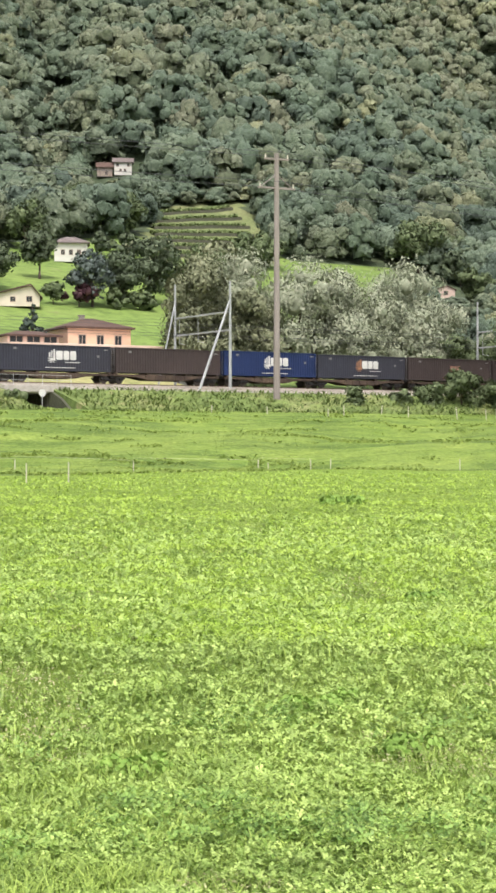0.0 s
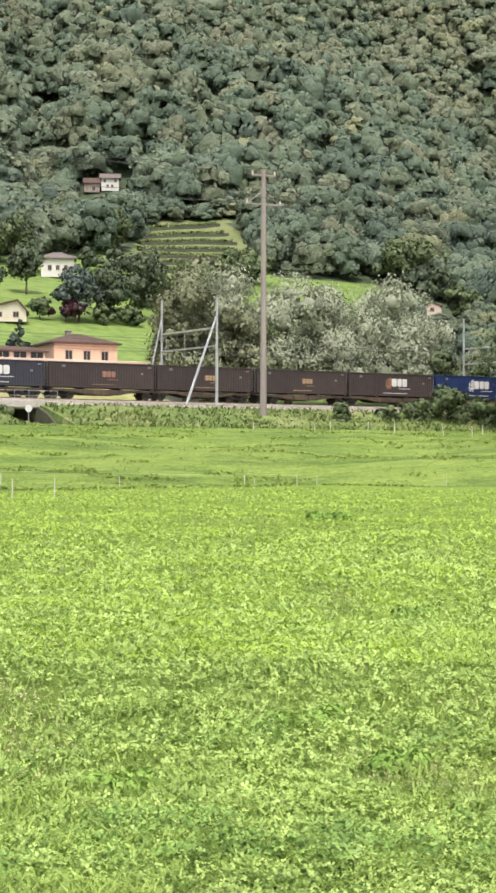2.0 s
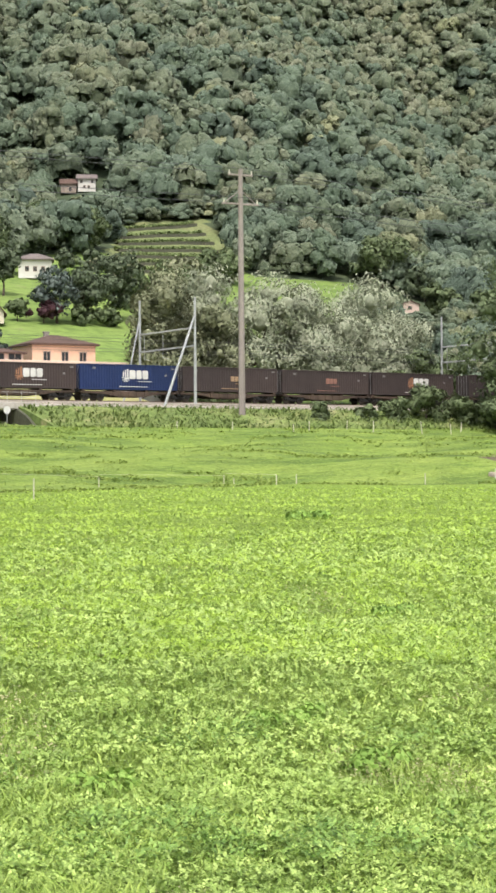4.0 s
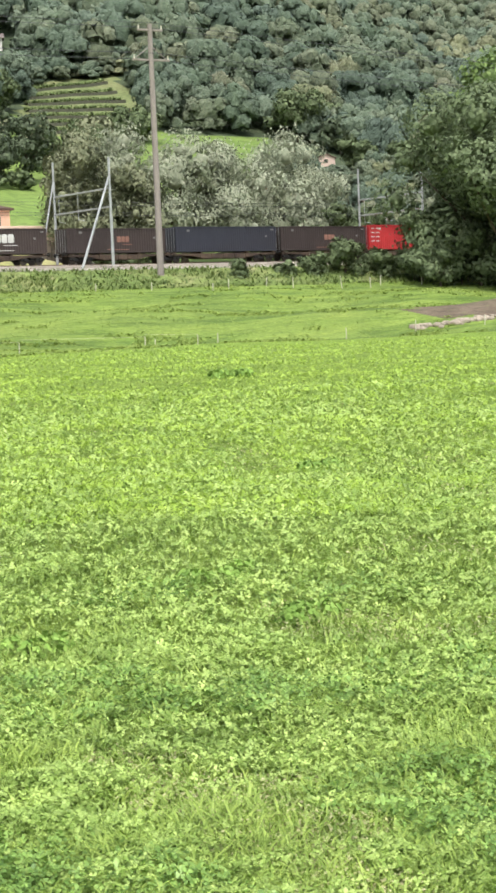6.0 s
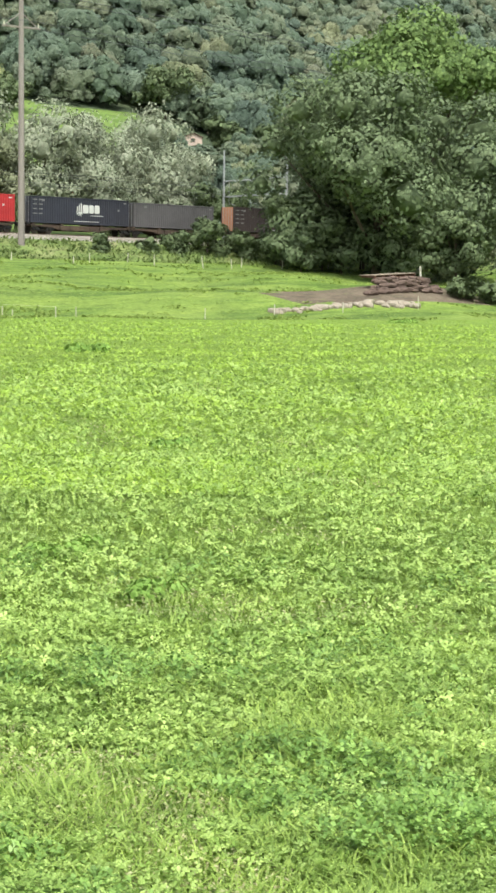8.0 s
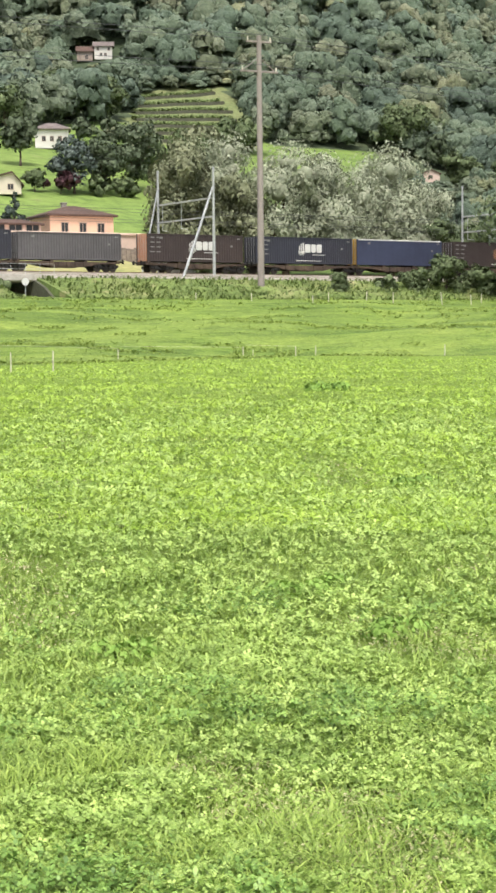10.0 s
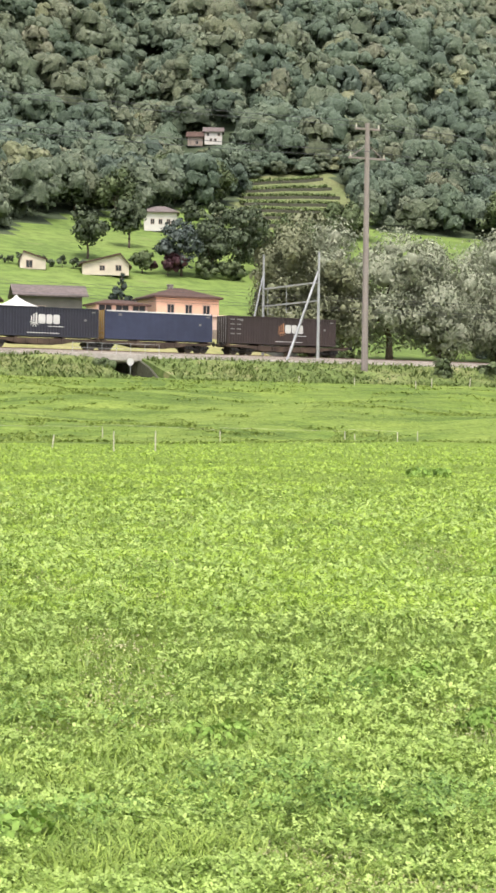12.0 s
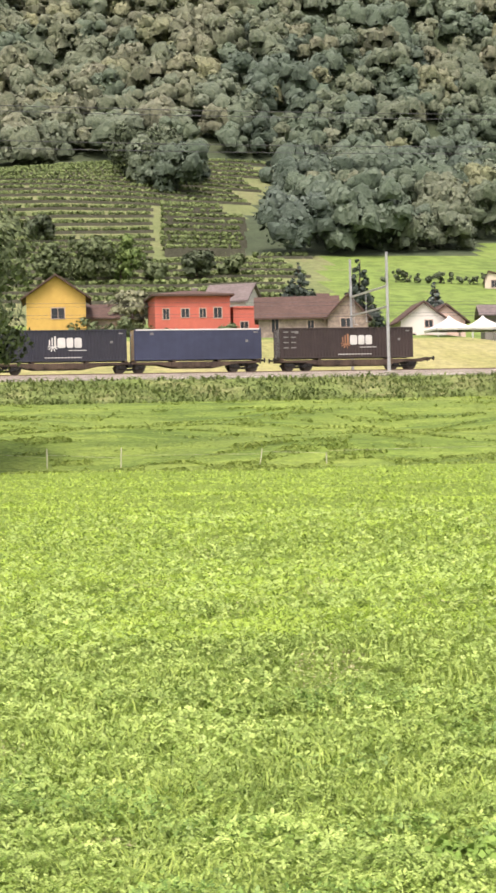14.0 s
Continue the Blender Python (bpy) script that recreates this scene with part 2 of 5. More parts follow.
M_BLADE = leafy("grass_blades", (0.11, 0.19, 0.026), (0.45, 0.565, 0.14), 0.30, 0.6, rough=0.42, low=0.72)
M_CLOVER = leafy("clover_leaves", (0.15, 0.25, 0.036), (0.54, 0.67, 0.215), 0.28, 0.6, rough=0.45, low=0.74)
M_LUSH = leafy("lush_clover_leaves", (0.075, 0.155, 0.026), (0.34, 0.50, 0.13), 0.25, 0.6, rough=0.4, low=0.75)
M_FAR_CLOVER = leafy("far_clover_leaves", (0.325, 0.455, 0.064), (0.45, 0.59, 0.125), 0.38, 0.6, rough=0.5, low=0.84)
M_VERGE_LEAF = leafy("verge_grass", (0.09, 0.135, 0.036), (0.22, 0.265, 0.09), 0.25, 0.25)
M_MEADOW_LEAF = leafy("meadow_blades", (0.12, 0.19, 0.035), (0.34, 0.42, 0.10), 0.3, 0.15, low=0.6)
M_TUSSOCK = leafy("tussock_blades", (0.17, 0.24, 0.045), (0.30, 0.37, 0.09), 0.3, 0.3, low=0.8)


# ---- mesh helpers ----
def mesh_object(name, verts, faces, material, parent=None, label="", tone=None, smooth=False, normals=None):
    me = bpy.data.meshes.new(name)
    v = np.asarray(verts, dtype=np.float32)
    if isinstance(faces, np.ndarray):
        k = faces.shape[1]
        me.vertices.add(len(v))
        me.vertices.foreach_set("co", v.ravel())
        me.loops.add(faces.size)
        me.loops.foreach_set("vertex_index", faces.astype(np.int32).ravel())
        me.polygons.add(len(faces))
        me.polygons.foreach_set("loop_start", np.arange(0, faces.size, k, dtype=np.int32))
        me.update(calc_edges=True)
    else:
        me.from_pydata([tuple(p) for p in v.tolist()], [], faces)
    if tone is not None:
        a = me.attributes.new("tone", "FLOAT", "FACE")
        a.data.foreach_set("value", np.asarray(tone, dtype=np.float32))
    if normals is not None:
        a = me.attributes.new("custom_normal", "FLOAT_VECTOR", "POINT")
        a.data.foreach_set("vector", np.asarray(normals, dtype=np.float32).ravel())
    me.materials.append(material)
    if smooth:
        me.shade_smooth()
    ob = new(name, me)
    if parent:
        ob.parent = parent
    if label:
        ob["label"] = label
    return ob


def part(name, bm, material, parent=None, label="", smooth=False):
    me = bpy.data.meshes.new(name)
    bmesh.ops.recalc_face_normals(bm, faces=bm.faces)
    bm.to_mesh(me)
    bm.free()
    me.materials.append(material)
    if smooth:
        me.shade_smooth()
    ob = new(name, me)
    if parent:
        ob.parent = parent
    if label:
        ob["label"] = label
    return ob


def empty(name, x, y, z, rz=0.0):
    ob = new(name)
    ob.empty_display_size = 0.3
    ob.matrix_basis = pose(x, y, z, 0, 0, rz)
    return ob


def box(bm, x0, x1, y0, y1, z0, z1, bevel=0.0, m=None):
    made = bmesh.ops.create_cube(bm, size=1.0)["verts"]
    for v in made:
        v.co = Vector(((x0 + x1) / 2 + v.co.x * (x1 - x0), (y0 + y1) / 2 + v.co.y * (y1 - y0), (z0 + z1) / 2 + v.co.z * (z1 - z0)))
    if bevel:
        edges = list({e for v in made for e in v.link_edges})
        made = bmesh.ops.bevel(bm, geom=edges, offset=bevel, segments=1, affect="EDGES")["verts"]
    if m:
        bmesh.ops.transform(bm, matrix=m, verts=made)
    return bm


def solid(bm, profile, y0, y1, axis="y"):
    """A prism: a closed profile of (x, z) points drawn out from y0 to y1 (or (y, z) points along x)."""
    def place(p, d):
        return (p[0], d, p[1]) if axis == "y" else (d, p[0], p[1])
    a = [bm.verts.new(place(p, y0)) for p in profile]
    b = [bm.verts.new(place(p, y1)) for p in profile]
    bm.faces.new(a)
    bm.faces.new(b[::-1])
    for i in range(len(a)):
        j = (i + 1) % len(a)
        bm.faces.new((a[i], b[i], b[j], a[j]))
    return bm


def tube(bm, p, q, r0, r1, sides=8):
    p, q = Vector(p), Vector(q)
    turn = (q - p).to_track_quat("Z", "Y").to_matrix()
    rings = []
    for c, r in ((p, r0), (q, r1)):
        rings.append([bm.verts.new(c + turn @ Vector((r * math.cos(2 * math.pi * i / sides), r * math.sin(2 * math.pi * i / sides), 0))) for i in range(sides)])
    for i in range(sides):
        j = (i + 1) % sides
        bm.faces.new((rings[0][i], rings[0][j], rings[1][j], rings[1][i]))
    bm.faces.new(rings[0][::-1])
    bm.faces.new(rings[1])
    return bm


# ---- the ground: a flat field, a rising meadow, the valley's edge and the wooded slope ----
PROFILE_Y = np.array([-900, 0, 60, 88, 97, 120, 143, 152, 166, 180, 200, 230, 270, 330, 450, 550, 700, 900, 1200, 1600], float)
PROFILE_Z = np.array([0, 0, 0, 0, 0.25, 2.5, 5.4, 5.7, 7.9, 8.9, 11, 15.5, 26, 41.5, 82, 140, 245, 390, 560, 620], float)


def height(x, y):
    x, y = np.asarray(x, float), np.asarray(y, float)
    z = np.interp(y, PROFILE_Y, PROFILE_Z)
    roll = np.clip((y - 92) / 15, 0, 1) * np.clip((141 - y) / 8, 0, 1)
    z = z + roll * (0.30 * np.sin(x * 0.11 + y * 0.21) + 0.22 * np.sin(x * 0.23 - y * 0.35 + 1.0))
    z = z - 0.55 * np.exp(-((y - 103) / 5.0) ** 2) * np.clip((95 - x) / 12, 0, 1)
    near = np.clip((80 - y) / 20, 0, 1)
    z = z + near * 0.05 * (np.sin(x * 0.5 + y * 0.3) + np.sin(x * 0.27 - y * 0.41))
    z = z + 1.7 * np.exp(-((x - 112) / 14) ** 2 - ((y - 109) / 7) ** 2)
    q = x / np.maximum(y, 1.0)
    z = z + 3.7 * np.clip((y - 168) / 18, 0, 1) * np.clip((250 - y) / 50, 0, 1) * np.clip((80 - x) / 8, 0, 1)
    z = z + 2.1 * np.clip((y - 169) / 13, 0, 1) * np.clip((197 - y) / 5, 0, 1) * np.clip((104 - x) / 5, 0, 1) * np.clip((x - 72) / 8, 0, 1)
    z = z - 17 * np.exp(-((q - 0.475 + 0.00006 * (y - 500)) / 0.020) ** 2) * np.clip((y - 420) / 60, 0, 1)
    far = np.clip((y - 350) / 150, 0, 1)
    return z + far * (14 * np.sin(x * 0.013 + y * 0.006 + 0.8) + 8 * np.sin(x * 0.031 - y * 0.017))


def stretch_of(lo, hi, step):
    return list(np.arange(lo, hi, step))


gx = np.array([-1500, -1000, -600, -300, -150, -80] + stretch_of(-40, 260, 3.0) + stretch_of(260, 900, 16.0) + [900, 1100, 1400, 1900])
gy = np.array([-900, -500, -200, -80, -30] + stretch_of(-10, 180, 2.0) + stretch_of(180, 480, 6.0) + stretch_of(480, 1000, 20.0) + [1000, 1100, 1250, 1400, 1600])
GX, GY = np.meshgrid(gx, gy)
GZ = height(GX, GY)
nx, ny = len(gx), len(gy)
index = np.arange(nx * ny).reshape(ny, nx)
quads = np.stack([index[:-1, :-1], index[:-1, 1:], index[1:, 1:], index[1:, :-1]], -1).reshape(-1, 4)
ground = mesh_object("ground", np.stack([GX, GY, GZ], -1).reshape(-1, 3), quads, M_FIELD, smooth=True)
tagged(ground, "sloping valley ground with bright clover field, meadow and woodland floor", "ground", kind="structure")
for m in (M_MEADOW, M_VERGE, M_HILL_MEADOW, M_VINE_SOIL, M_WOODS, M_STRAW, M_EARTH):
    ground.data.materials.append(m)


def wood_edge(x):
    """The y at which the closed forest begins, along x."""
    return np.interp(np.asarray(x, float), [-200, 40, 71, 74, 120, 126, 145, 165, 200, 210, 250, 264, 268, 300, 900], [432, 432, 440, 313, 313, 325, 340, 351, 376, 352, 350, 349, 300, 285, 285])


def in_terraces(x, y):
    q = x / np.maximum(y, 1)
    left = (y > 240) & (y < 446) & (q > 0.05) & (q < np.where(y < 312, 0.29, 0.225 + 0.0003 * (y - 300))) & (x < 130)
    mid = (y > 340) & (y < 411) & (q > 0.545) & (q < 0.618 + 0.032 * (411 - y) / 60)
    return left | mid


cx, cy = (GX[:-1, :-1] + GX[1:, 1:]) / 2, (GY[:-1, :-1] + GY[1:, 1:]) / 2
slot = np.zeros(cx.shape, int)
slot[cy > 95 + 2.0 * np.sin(cx * 0.11) + 1.3 * np.sin(cx * 0.37 + 1)] = 1
slot[cy > 143] = 2
slot[cy > 178] = 3
slot[(cy > 166) & (cy < 187) & (cx < 103)] = 6
slot[(cy > 178) & (cx > 175 + 0.0 * cy) & (cx > 0.76 * cy)] = 5
slot[cy > wood_edge(cx)] = 5
slot[in_terraces(cx, cy)] = 4
slot[((cx - 107) / 12) ** 2 + ((cy - 107) / 5.5) ** 2 < 1] = 7
ground.data.polygons.foreach_set("material_index", slot.ravel().astype(np.int32))

# ---- railway embankment, in two runs with an underpass between them ----
RAIL, TRACK_Y = 8.45, 158.2
BANK = [(141.5, 4.6), (143.2, 5.5), (147.5, 6.7), (150.6, 7.5), (151.6, 7.6), (166.5, 7.6), (168, 7.4), (168, 4.5)]


def embankment(name, x0, x1):
    xs = np.arange(x0, x1 + 0.01, 3.0)
    xs[-1] = x1
    fine = [(y + f * (BANK[i + 1][0] - y), z + f * (BANK[i + 1][1] - z)) for i, (y, z) in enumerate(BANK[:-1]) for f in ((0, 0.33, 0.66) if i < 3 else (0,))] + [BANK[-1]]
    verts, faces, n = [], [], len(fine)
    for k, x in enumerate(xs):
        edge = 0 if k in (0, len(xs) - 1) else 1
        for i, (y, z) in enumerate(fine):
            lift = edge * (0.22 * math.sin(x * 0.7 + i * 1.9) + 0.16 * math.sin(x * 1.9 - i)) if 0 < i < 9 else 0
            verts.append((x, y - 0.4 * lift, z + lift))
    for k in range(len(xs) - 1):
        for i in range(n):
            j = (i + 1) % n
            faces.append((k * n + i, (k + 1) * n + i, (k + 1) * n + j, k * n + j))
    faces += [tuple(range(n)), tuple(range(len(verts) - 1, len(verts) - n - 1, -1))]
    ob = mesh_object(name, verts, faces, M_VERGE, smooth=False)
    return tagged(ob, "grass-grown railway embankment with rough verge", "embankment", kind="structure")


embankment("embankment_west", -260, 66.6)
embankment("embankment_east", 71.8, 420)
bm = bmesh.new()
solid(bm, [(152.4, 7.55), (155.6, 8.28), (164.4, 8.28), (166.4, 7.55)], -260, 420, "x")
tagged(part("ballast_bed", bm, M_BALLAST), "pale grey stone ballast under the rails", "ballast", kind="structure")
bm = bmesh.new()
box(bm, -260, 420, 151.2, 151.75, 7.45, 7.74, 0.04)
tagged(part("cable_trough", bm, M_CONCRETE), "pale concrete cable trough along the track", "trough", kind="structure")
bridge = empty("bridge", 69.2, 150.9, 0)
for nm, args, mat in (("deck", (-4.2, 4.2, -0.2, 14.5, 7.1, 7.54), M_CONCRETE), ("parapet", (-4.8, 4.8, -0.45, 0.0, 7.22, 7.85), M_CONCRETE),
                      ("abutment", (-3.4, -2.6, 0.3, 14.0, 4.0, 7.1), M_STONE), ("abutment", (2.6, 3.4, 0.3, 14.0, 4.0, 7.1), M_STONE),
                      ("back_wall", (-2.6, 2.6, 13.4, 14.0, 4.0, 7.1), M_STONE)):
    part(nm, box(bmesh.new(), *args, 0.03), mat, bridge)
for side in (-1, 1):
    bm = bmesh.new()
    solid(bm, [(0.2, 4.3), (0.2, 7.1), (-0.6, 7.2), (-2.6, 6.5), (-4.6, 5.4), (-5.6, 4.8), (-5.6, 4.3)], side * 2.5 - 0.2, side * 2.5 + 0.2, "x")
    part("wing_wall", bm, M_DRYSTONE, bridge)
for zz in (8.35, 8.85):
    part("handrail", tube(bmesh.new(), (-4.6, -0.2, zz), (4.6, -0.2, zz), 0.02, 0.02, 6), M_STEEL, bridge)
for k in range(7):
    part("rail_post", tube(bmesh.new(), (-4.6 + k * 1.533, -0.2, 7.8), (-4.6 + k * 1.533, -0.2, 8.88), 0.022, 0.022, 6), M_STEEL, bridge)
tagged(bridge, "small concrete rail bridge over a dark underpass", "bridge", kind="structure")

# rails, sleepers
for k, (name, yy) in enumerate((("track", TRACK_Y), ("far_track", TRACK_Y + 4.0))):
    track = empty(name, 0, yy, RAIL)
    for side in (-0.7525, 0.7525):
        bm = bmesh.new()
        solid(bm, [(side - 0.07, -0.16), (side + 0.07, -0.16), (side + 0.02, -0.12), (side + 0.02, -0.04), (side + 0.036, -0.03), (side + 0.036, 0), (side - 0.036, 0), (side - 0.036, -0.03), (side - 0.02, -0.04), (side - 0.02, -0.12)], -260, 420, "x")
        part("rail", bm, M_RAIL, track)
    sv, sf = [], []
    for i in range(1000):
        x = -250 + i * 0.65
        b0 = len(sv)
        sv += [(x + a, c, d) for a in (-0.12, 0.12) for c in (-1.3, 1.3) for d in (-0.30, -0.155)]
        sf += [(b0, b0 + 1, b0 + 3, b0 + 2), (b0 + 4, b0 + 6, b0 + 7, b0 + 5), (b0, b0 + 4, b0 + 5, b0 + 1), (b0 + 2, b0 + 3, b0 + 7, b0 + 6), (b0 + 1, b0 + 5, b0 + 7, b0 + 3)]
    tagged(mesh_object("sleepers", sv, sf, M_SLEEPER, track), kind="stuff")
    tagged(track, "railway track on concrete sleepers in ballast", "railway track", kind="structure")


# ---- overhead line portals ----
def portal(x):
    p = empty("catenary_portal", x, 151.5, 7.9)
    for nm, yy, top, r in (("mast", 0.0, 11.2, 0.17), ("mast", 11.6, 11.8, 0.16)):
        part(nm, tube(bmesh.new(), (0, yy, -1.2), (0, yy, top), r, r * 0.72, 10), M_STEEL, p)
        part("footing", box(bmesh.new(), -0.45, 0.45, yy - 0.45, yy + 0.45, -1.3, 0.12, 0.05), M_CONCRETE, p)
    for zz in (8.05, 6.15):
        bm = bmesh.new()
        box(bm, -0.07, 0.07, 0.1, 11.5, zz - 0.09, zz + 0.09, 0.02)
        part("crossbeam", bm, M_STEEL, p)
    for yy in (6.6, 10.6):
        bm = bmesh.new()
        tube(bm, (0, yy, 8.0), (0, yy, 5.2), 0.03, 0.03, 6)
        tube(bm, (0, yy, 5.3), (0, yy - 1.2, 5.1), 0.03, 0.03, 6)
        part("hanger", bm, M_STEEL, p)
    return p


first = portal(92.5)
tagged(first, "grey steel overhead-line portal spanning the tracks", "catenary mast", "overhead line portals")
for x in (7.1, 49.8, 135.2, 177.9, 220.6):
    copy_thing(first, pose(x, 151.5, 7.9))
part("brace", tube(bmesh.new(), (-3.75, 0.0, -0.3), (-0.05, 0.0, 9.2), 0.15, 0.13, 10), M_STEEL, first)
part("brace", tube(bmesh.new(), (-2.1, 11.6, 0.6), (-0.05, 11.6, 9.6), 0.10, 0.09, 8), M_STEEL, first)
wires = bmesh.new()
for yy, zz in ((TRACK_Y, RAIL + 5.5), (TRACK_Y + 4, RAIL + 5.5), (TRACK_Y, RAIL + 6.6), (TRACK_Y + 4, RAIL + 6.6)):
    tube(wires, (-250, yy, zz), (400, yy, zz), 0.014, 0.014, 4)
tagged(part("overhead_wire", wires, M_WIRE), "thin dark overhead wires above the tracks", "wire")

# ---- tall power pole with its lines ----
pole = empty("power_pole", 96.0, 148.0, 6.6)
part("shaft", tube(bmesh.new(), (0, 0, -1), (0, 0, 25.6), 0.36, 0.24, 12), M_POLE, pole)
ALONG = Vector((0.9, 0.43, 0))
for zz, w in ((25.0, 1.4), (22.0, 2.1)):
    bm = bmesh.new()
    c = Matrix.Translation((0, 0, zz)) @ Matrix.Rotation(radians(-8), 4, "Z")
    box(bm, -w, w, -0.09, 0.09, -0.1, 0.1, 0.02, c)
    arm = part("crossarm", bm, M_POLE, pole)
    for s in (-0.9, 0.0, 0.9):
        bm = bmesh.new()
        tube(bm, c @ Vector((s * w, 0, 0.1)), c @ Vector((s * w, 0, 0.5)), 0.09, 0.06, 8)
        part("insulator", bm, M_POST, arm)
for sgn in (-1, 1):
    bm = bmesh.new()
    tube(bm, (sgn * 1.9, 0, 22.1), (sgn * 0.2, 0, 23.3), 0.05, 0.05, 6)
    part("stay", bm, M_POLE, pole)
tagged(pole, "tall weathered pole with crossarms and insulators by the track", "power pole")
lines = bmesh.new()
for zz, off in ((32.1, -1.2), (32.1, 1.2), (29.0, -1.8), (29.0, 1.8)):
    for to in (Vector((-60, 148.0, zz + 1.0)), Vector((300, 152.0, zz - 1.0))):
        frm = Vector((96 + off * 0.3, 148 + off, zz))
        last = frm
        for k in range(1, 13):
            t = k / 12
            p = frm.lerp(to + Vector((0, off, 0)), t) - Vector((0, 0, 4 * 1.6 * t * (1 - t)))
            tube(lines, last, p, 0.028, 0.028, 4)
            last = p
tagged(part("power_line", lines, M_WIRE), "thin dark power lines slung from the tall pole", "power line")


# ---- foliage ----
def leaf_quads(rng, blobs, count, size, droop=0.0, up=0.25, scatter=0.36, reach=1.0, tuft=0.0):
    """Leaf clumps as small bent quads on the outside of overlapping blobs; the inner ones are left out.
    With tuft, the leaves gather round points of the blobs' outsides, in sprays of that radius."""
    c = np.array([b[:3] for b in blobs], float)
    r = np.array([b[3] for b in blobs], float)
    share = r ** 2 / np.sum(r ** 2)
    pick = rng.choice(len(blobs), count, p=share)
    d = rng.normal(size=(count, 3))
    d[:, 2] += up
    d /= np.linalg.norm(d, axis=1)[:, None]
    rad = r[pick] * (reach - 0.30 * rng.random(count) ** 2)
    p = c[pick] + d * rad[:, None] * np.array([1, 1, 0.85])
    spray = np.zeros((count, 3))
    if tuft:
        area = np.sum(r ** 2) * 4
        made = max(12, int(area / (tuft ** 2) * 0.9))
        seeds = rng.choice(count, min(made, count), replace=False)
        own = rng.integers(0, len(seeds), count)
        spray = rng.normal(size=(count, 3)) + np.array([0, 0, 0.3])
        spray /= np.linalg.norm(spray, axis=1)[:, None]
        reach_of = tuft * rng.uniform(0.7, 1.3, len(seeds))[own] * rng.random(count) ** 0.35
        even, flat_d = p.copy(), d.copy()
        p = p[seeds[own]] + spray * reach_of[:, None] * np.array([1, 1, 0.75 + 0.3 * droop]) - np.array([0, 0, 0.25 * droop * tuft])
        d = d[seeds[own]]
        loose = rng.random(count) < 0.42
        p[loose], d[loose], spray[loose] = even[loose] - 0.35 * tuft * flat_d[loose], flat_d[loose], flat_d[loose]
    dist = np.linalg.norm(p[:, None, :] - c[None], axis=2) if len(blobs) < 80 else None
    if dist is not None:
        keep = (dist < 0.62 * r[None]).sum(1) == 0
        p, d, spray = p[keep], d[keep], spray[keep]
    n = len(p)
    nrm = d + scatter * rng.normal(size=(n, 3))
    nrm /= np.linalg.norm(nrm, axis=1)[:, None]
    a = np.cross(nrm, rng.normal(size=(n, 3)) + np.array([0, 0, droop]))
    a /= np.linalg.norm(a, axis=1)[:, None] + 1e-9
    b = np.cross(nrm, a)
    s = size * (0.55 + 0.9 * rng.random(n))[:, None]
    long = 1 + droop * 0.25
    q = np.stack([p - a * s * 0.5, p - b * s * 0.55 * long + nrm * s * 0.12, p + a * s * 0.5, p + b * s * 0.75 * long - nrm * s * 0.15], 1)
    soft = (0.55 * d + 0.75 * spray if tuft else d) + 0.16 * rng.normal(size=(n, 3)) + np.array([0, 0, 0.25])
    soft /= np.linalg.norm(soft, axis=1)[:, None]
    return q.reshape(-1, 3), np.arange(4 * n).reshape(-1, 4), np.repeat(soft, 4, axis=0)


def crown_blobs(rng, w, h, z0, count, shape="round"):
    out = []
    for i in range(count):
        if shape == "cone":
            t = 1 - math.sqrt(1 - (i + 0.5) / count)
            ang = rng.random() * 6.28
            rr = w * 0.5 * (1 - t) * (0.35 + 0.6 * rng.random())
            out.append((rr * math.cos(ang), rr * math.sin(ang), z0 + t * h * 0.97, 0.30 * w * 0.5 * (1 - t) + 0.16))
            continue
        u = rng.normal(size=3)
        u /= np.linalg.norm(u)
        k = (0.80 if count < 40 else 0.84) * rng.random() ** 0.4
        x, y, z = u[0] * w / 2 * k, u[1] * w / 2 * k, u[2] * h / 2 * k
        if shape == "umbrella":
            z = h * 0.30 - 0.35 * h * (math.hypot(x, y) / (w / 2)) ** 2 + 0.12 * h * u[2]
        out.append((x, y, z0 + h / 2 + z, (0.11 + 0.15 * rng.random() if count < 40 else 0.09 + 0.13 * rng.random()) * min(w, h * 1.1) * (0.8 if shape == "umbrella" else 1)))
    return out


def core_of(blobs, k=0.72):
    """Low blobs of inner foliage that close the crown."""
    bm = bmesh.new()
    for x, y, z, r in blobs:
        made = bmesh.ops.create_icosphere(bm, subdivisions=1 if len(blobs) > 9 else 2, radius=r * k)["verts"]
        for v in made:
            v.co = v.co * (0.9 + 0.2 * math.sin(v.co.x * 9 + v.co.z * 7 + x)) + Vector((x, y, z))
    return bm


